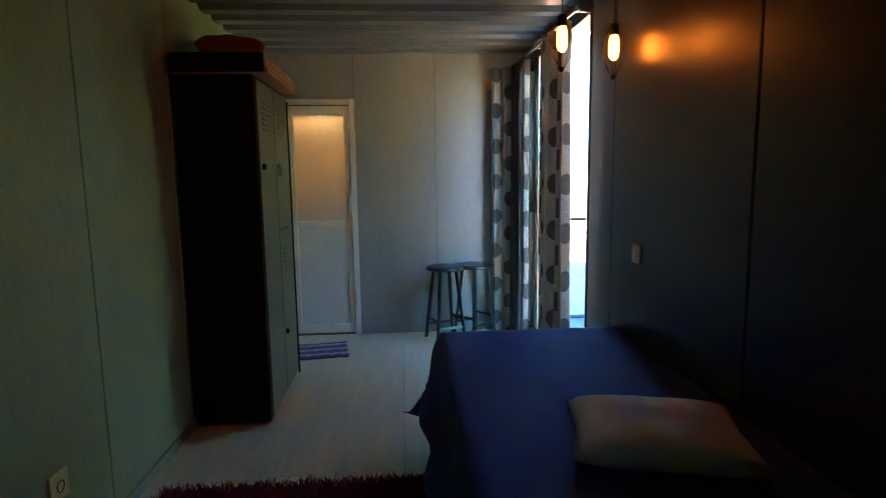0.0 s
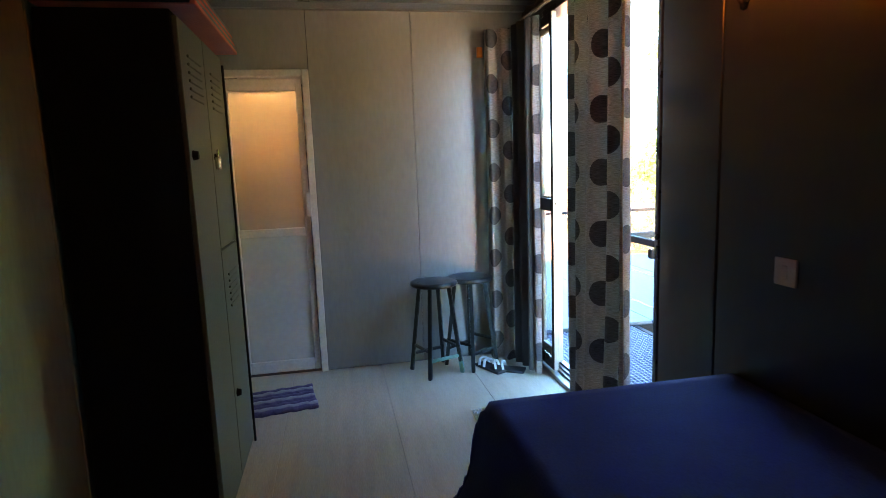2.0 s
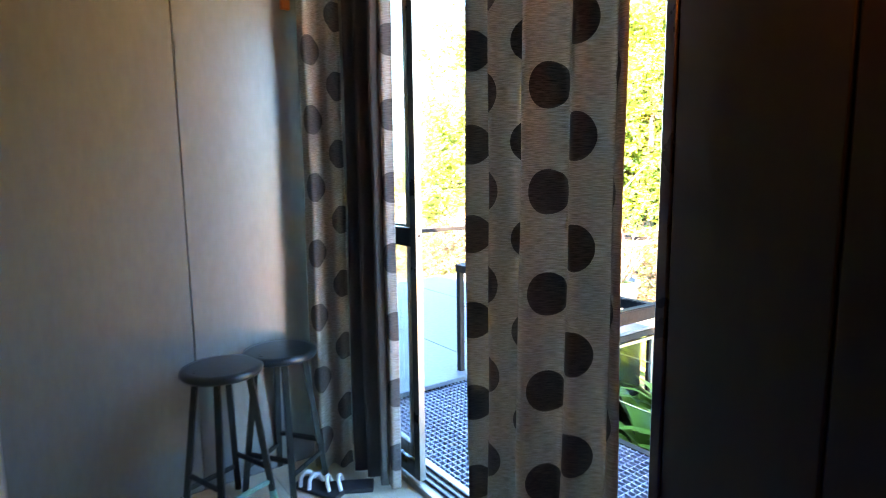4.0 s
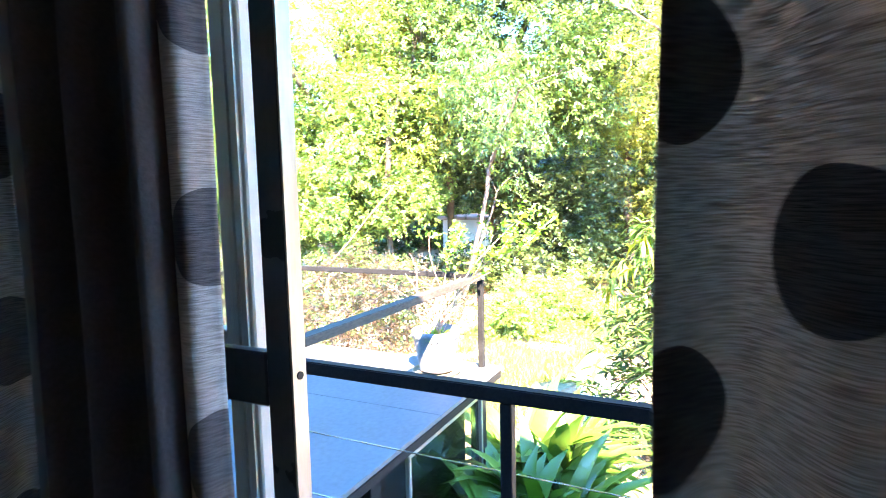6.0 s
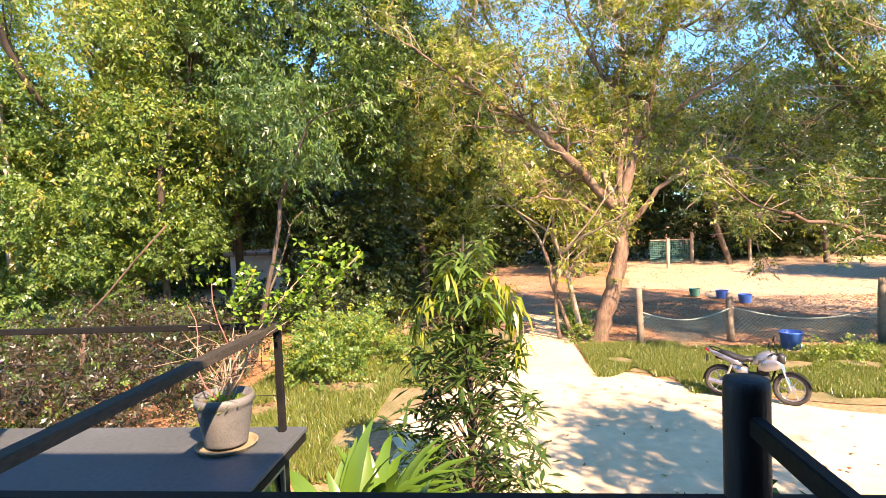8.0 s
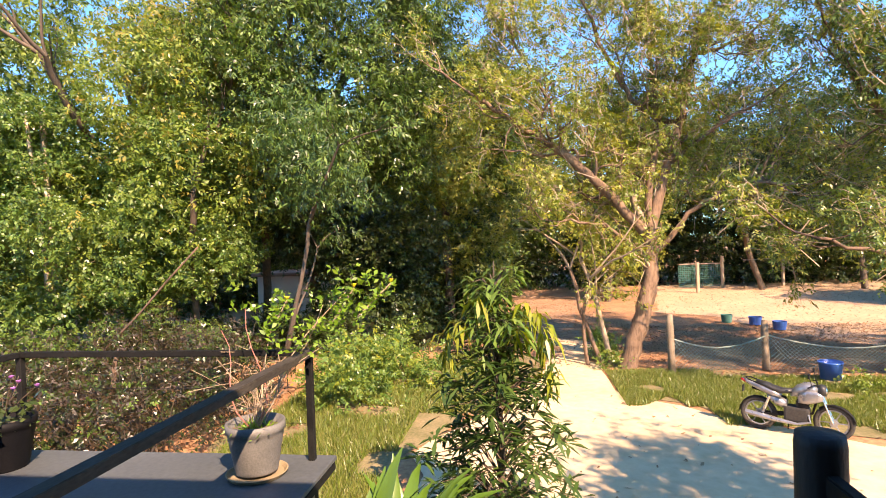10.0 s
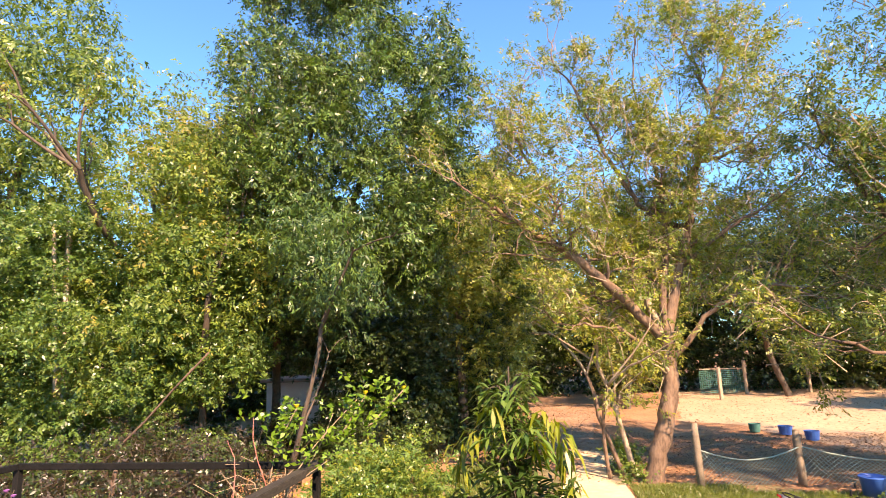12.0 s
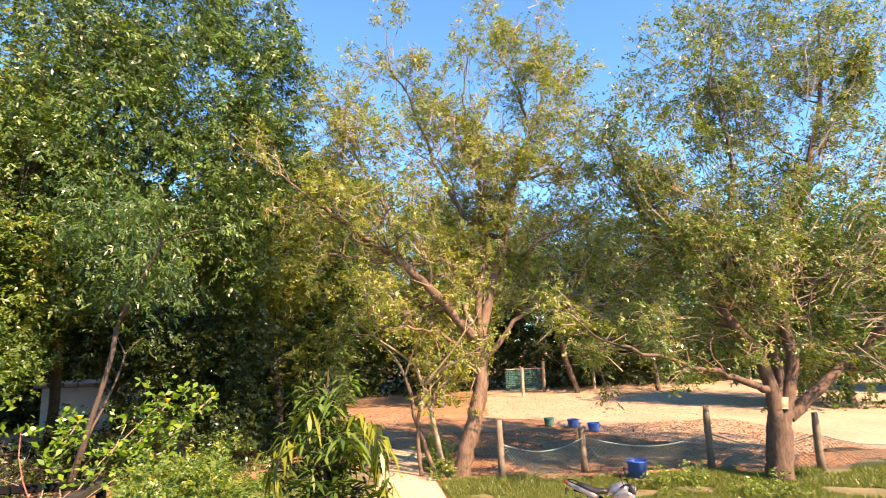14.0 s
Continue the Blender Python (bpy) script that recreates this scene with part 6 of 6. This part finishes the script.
for k, ((x0, y0), (x1, y1)) in enumerate(zip(FP, FP[1:])):
    bm = bmesh.new()
    L = math.hypot(x1 - x0, y1 - y0)
    H, sp = 0.62, 0.085
    n_ = int((L + H) / sp)

    def at_(s, z):
        f = s / L
        sag = 0.24 * math.sin(math.pi * f) * (z / H)
        lean_ = 0.10 * math.sin(5 * f + k) * z
        return Vector((x0 + (x1 - x0) * f + lean_, y0 + (y1 - y0) * f, G + 0.02 + z * 1.15 - sag))
    for i in range(n_):
        for sgn in (1, -1):
            s0 = i * sp - (H if sgn > 0 else 0)
            a0, a1 = (s0, 0.0), (s0 + H, H)
            if sgn < 0:
                a0, a1 = (s0, H), (s0 + H, 0.0)
            pts = []
            for j in range(6):
                f = j / 5
                s, z = a0[0] + (a1[0] - a0[0]) * f, a0[1] + (a1[1] - a0[1]) * f
                if 0 <= s <= L:
                    pts.append(at_(s, z))
            if len(pts) > 1:
                tube(pts, 0.0045, 3, bm, False)
    tube([at_(L * j / 10, H) for j in range(11)], 0.014, 5, bm)
    part("net", bm, NET, fn)
for k, (x, y, h) in enumerate(((33.0, -6.6, 1.7), (33.4, -9.8, 1.4), (34, -14, 1.5), (33.5, -20, 1.5), (30.5, -4.6, 1.5))):
    tagged(link("far_fence_post", tube([(x, y, G), (x, y, G + h)], 0.09, 7), BARK_P), "pale wooden post at the far side of the yard", "post", "far yard posts")
gt = thing("green_net_gate", (33.1, 0, G), "dark green net gate at the far side of the yard", "gate")
bm = bmesh.new()
for k in range(22):
    tube([(0, -6.5 + 0.1 * k, 0.1), (0, -6.5 + 0.1 * k, 1.25)], 0.012, 3, bm, False)
for k in range(12):
    tube([(0, -6.5, 0.1 + 0.1 * k), (0, -4.4, 0.1 + 0.1 * k)], 0.012, 3, bm, False)
part("net", bm, NETG, gt)
part("top_bar", bar((0, -6.6, 1.3), (0, -4.4, 1.3), 0.06, 0.06), BARK_P, gt)

# ---- yard things ----
bn = thing("blue_tub", (12.6, -1.75, G), "bright blue plastic tub standing by the fence", "tub")
part("body", lathe([(0.001, 0.02), (0.23, 0.02), (0.27, 0.42), (0.29, 0.44), (0.285, 0.47), (0.26, 0.45), (0.22, 0.05), (0.001, 0.05)], 24), BINB, bn, "", True)
bn.scale = (0.75, 0.75, 0.75)
bn.location.z = G + 0.06
part("stand", box(-0.2, 0.2, -0.2, 0.2, -0.09, 0.02, 0.02), STONE, bn)
for x, y, s in ((20.5, -2.55, 0.9), (19.9, -3.2, 1.0), (18.9, -3.5, 1.0)):
    tb = thing("feed_tub", (x, y, G), "small blue feeding tub on the sand", "tub", "feeding tubs")
    part("body", lathe([(0.001, 0.01), (0.16 * s, 0.01), (0.2 * s, 0.26), (0.19 * s, 0.26), (0.15 * s, 0.03), (0.001, 0.03)], 16), BINB if y < -2.6 else NETG, tb)
hs = thing("pink_house", (25.0, 13.9, G), "pale pink plastered house glimpsed through the trees", "house")
part("wall", box(-1.5, 1.5, -1.2, 1.2, 0, 1.75), PINK, hs)
part("roof", box(-1.7, 1.7, -1.4, 1.4, 1.75, 1.9, 0.03), ROOFM, hs)

# ---- motorbike ----
mb = thing("motorbike", (9.66, 0.20, G), "silver and black motorbike parked beside the drive", "motorbike", turn=-122)
mb.scale = (0.73, 0.73, 0.73)
# local x points to the front wheel
def wheel(x, parent, r=0.295):
    w = new("wheel")
    w.parent = parent
    bmw = bmesh.new()
    tube([(x + r * math.cos(2 * math.pi * k / 28), 0, 0.32 + r * math.sin(2 * math.pi * k / 28)) for k in range(29)], 0.045, 8, bmw, False)
    part("tyre", bmw, TYRE, w, "", True)
    bmw = bmesh.new()
    tube([(x + (r - 0.055) * math.cos(2 * math.pi * k / 28), 0, 0.32 + (r - 0.055) * math.sin(2 * math.pi * k / 28)) for k in range(29)], 0.018, 6, bmw, False)
    part("rim", bmw, SILVER, w, "", True)
    for k in range(6):
        a = k * math.pi / 3
        part("spoke", tube([(x, 0, 0.32), (x + (r - 0.06) * math.cos(a), 0, 0.32 + (r - 0.06) * math.sin(a))], 0.012, 5), SILVER, w)
    bmw = bmesh.new()
    bmesh.ops.create_cone(bmw, cap_ends=True, segments=16, radius1=0.07, radius2=0.07, depth=0.11, matrix=Matrix.Translation((x, 0, 0.32)) @ Matrix.Rotation(math.pi / 2, 4, "X"))
    part("hub", bmw, SILVER, w)


wheel(-0.64, mb), wheel(0.64, mb)
for s in (-0.07, 0.07):
    part("fork", tube([(0.64, s, 0.32), (0.40, s, 0.98)], 0.02, 8), CHROME, mb)
    part("swing_arm", bar((-0.64, s, 0.32), (-0.1, s, 0.38), 0.03, 0.05), BLACK, mb)
    part("shock", tube([(-0.55, s * 1.3, 0.36), (-0.42, s * 1.3, 0.72)], 0.03, 8), CHROME, mb)
    part("mirror_stem", tube([(0.34, s * 4, 1.0), (0.30, s * 4.6, 1.22)], 0.006, 5), BLACK, mb)
    part("mirror", box(0.28, 0.31, s * 4.6 - 0.06, s * 4.6 + 0.06, 1.20, 1.28, 0.012, 2), BLACK, mb)
part("frame", tube([(0.42, 0, 0.88), (0.30, 0, 0.45), (-0.12, 0, 0.30), (-0.15, 0, 0.7), (-0.75, 0, 0.82)], 0.025, 6), BLACK, mb)
def hull(sections, sides=14):
    """A smooth shell through rounded sections: x, centre height, half width, half height."""
    bm = bmesh.new()
    rings = []
    for x, z, w, h in sections:
        ring = []
        for k in range(sides):
            a = 2 * math.pi * k / sides
            c, s_ = math.cos(a), math.sin(a)
            ring.append(bm.verts.new((x, w * math.copysign(abs(c) ** 0.7, c), z + h * math.copysign(abs(s_) ** 0.75, s_))))
        rings.append(ring)
    for p_, q_ in zip(rings, rings[1:]):
        for k in range(sides):
            bm.faces.new((p_[k], p_[(k + 1) % sides], q_[(k + 1) % sides], q_[k]))
    bm.faces.new(rings[0][::-1]), bm.faces.new(rings[-1])
    return bm


part("tank", hull([(-0.06, 0.80, 0.07, 0.06), (0.04, 0.86, 0.125, 0.11), (0.18, 0.91, 0.16, 0.135), (0.30, 0.92, 0.15, 0.13), (0.40, 0.90, 0.10, 0.09)]), SILVER, mb, "silver fuel tank", True)
for s in (-1, 1):
    part("tank_shroud", hull([(0.08, 0.76, 0.03, 0.10), (0.24, 0.78, 0.05, 0.13), (0.40, 0.80, 0.045, 0.10), (0.50, 0.80, 0.02, 0.05)]), SILVER, mb, "", True).location.y = s * 0.14
part("seat", hull([(-0.66, 0.96, 0.09, 0.035), (-0.46, 0.91, 0.115, 0.05), (-0.36, 0.865, 0.12, 0.05), (-0.2, 0.83, 0.115, 0.05), (-0.03, 0.85, 0.09, 0.05)]), SEAT, mb, "black vinyl seat", True)
part("tail_cowl", hull([(-0.92, 0.99, 0.035, 0.02), (-0.8, 0.93, 0.08, 0.05), (-0.6, 0.86, 0.115, 0.07), (-0.4, 0.79, 0.12, 0.075), (-0.22, 0.73, 0.11, 0.06)]), SILVER, mb, "", True)
part("tail_lamp", hull([(-0.955, 0.975, 0.03, 0.022), (-0.90, 0.965, 0.055, 0.035), (-0.86, 0.95, 0.06, 0.035)]), TAIL, mb, "red tail lamp", True)
part("plate_bracket", box(-0.93, -0.90, -0.06, 0.06, 0.72, 0.86, 0.01), SEAT, mb)
part("grab_rail", tube([(-0.55, 0.13, 0.93), (-0.80, 0.11, 1.01), (-0.86, 0, 1.03), (-0.80, -0.11, 1.01), (-0.55, -0.13, 0.93)], 0.014, 6), BLACK, mb)
part("engine", box(-0.18, 0.26, -0.14, 0.14, 0.25, 0.56, 0.05, 2), TYRE, mb)
for k in range(6):
    part("cooling_fin", box(0.04, 0.24, -0.12, 0.12, 0.575 + 0.02 * k, 0.583 + 0.02 * k), TYRE, mb)
part("side_cover", hull([(-0.46, 0.70, 0.10, 0.05), (-0.30, 0.62, 0.125, 0.10), (-0.12, 0.58, 0.12, 0.09)]), SILVER, mb, "", True)
part("exhaust", tube([(0.24, -0.12, 0.44), (0.28, -0.14, 0.30), (0.05, -0.16, 0.24), (-0.35, -0.17, 0.28), (-0.85, -0.18, 0.36)], [0.02, 0.02, 0.025, 0.05, 0.05], 8), SILVER, mb)
part("handlebar", tube([(0.28, -0.36, 1.02), (0.36, -0.2, 1.05), (0.40, 0, 1.0), (0.36, 0.2, 1.05), (0.28, 0.36, 1.02)], 0.013, 6), BLACK, mb)
part("headlight", hull([(0.38, 0.94, 0.07, 0.07), (0.46, 0.93, 0.12, 0.11), (0.54, 0.91, 0.10, 0.09)]), SEAT, mb, "black headlamp cowl", True)
part("headlight_glass", lathe([(0.001, 0.02), (0.05, 0.014), (0.075, 0.0)], 14), CHROME, mb).matrix_local = pose(0.54, 0, 0.91, 0, 90, 0)
for x in (-0.64, 0.64):
    pts = [(x + 0.36 * math.cos(a), 0, 0.32 + 0.36 * math.sin(a)) for a in [math.radians(d) for d in (range(60, 181, 20) if x < 0 else range(10, 131, 20))]]
    bm = bmesh.new()
    prev = None
    for p_ in pts:
        row = [bm.verts.new((p_[0], s, p_[2] - 0.02 * abs(s) / 0.06)) for s in (-0.06, -0.03, 0.03, 0.06)]
        if prev:
            for q in range(3):
                bm.faces.new((prev[q], prev[q + 1], row[q + 1], row[q]))
        prev = row
    mg = part("mudguard", bm, BLACK, mb, "", True)
    so_ = mg.modifiers.new("thick", "SOLIDIFY")
    so_.thickness = 0.006
part("stand", tube([(-0.1, 0.1, 0.30), (-0.16, 0.24, 0.0)], 0.012, 6), BLACK, mb)
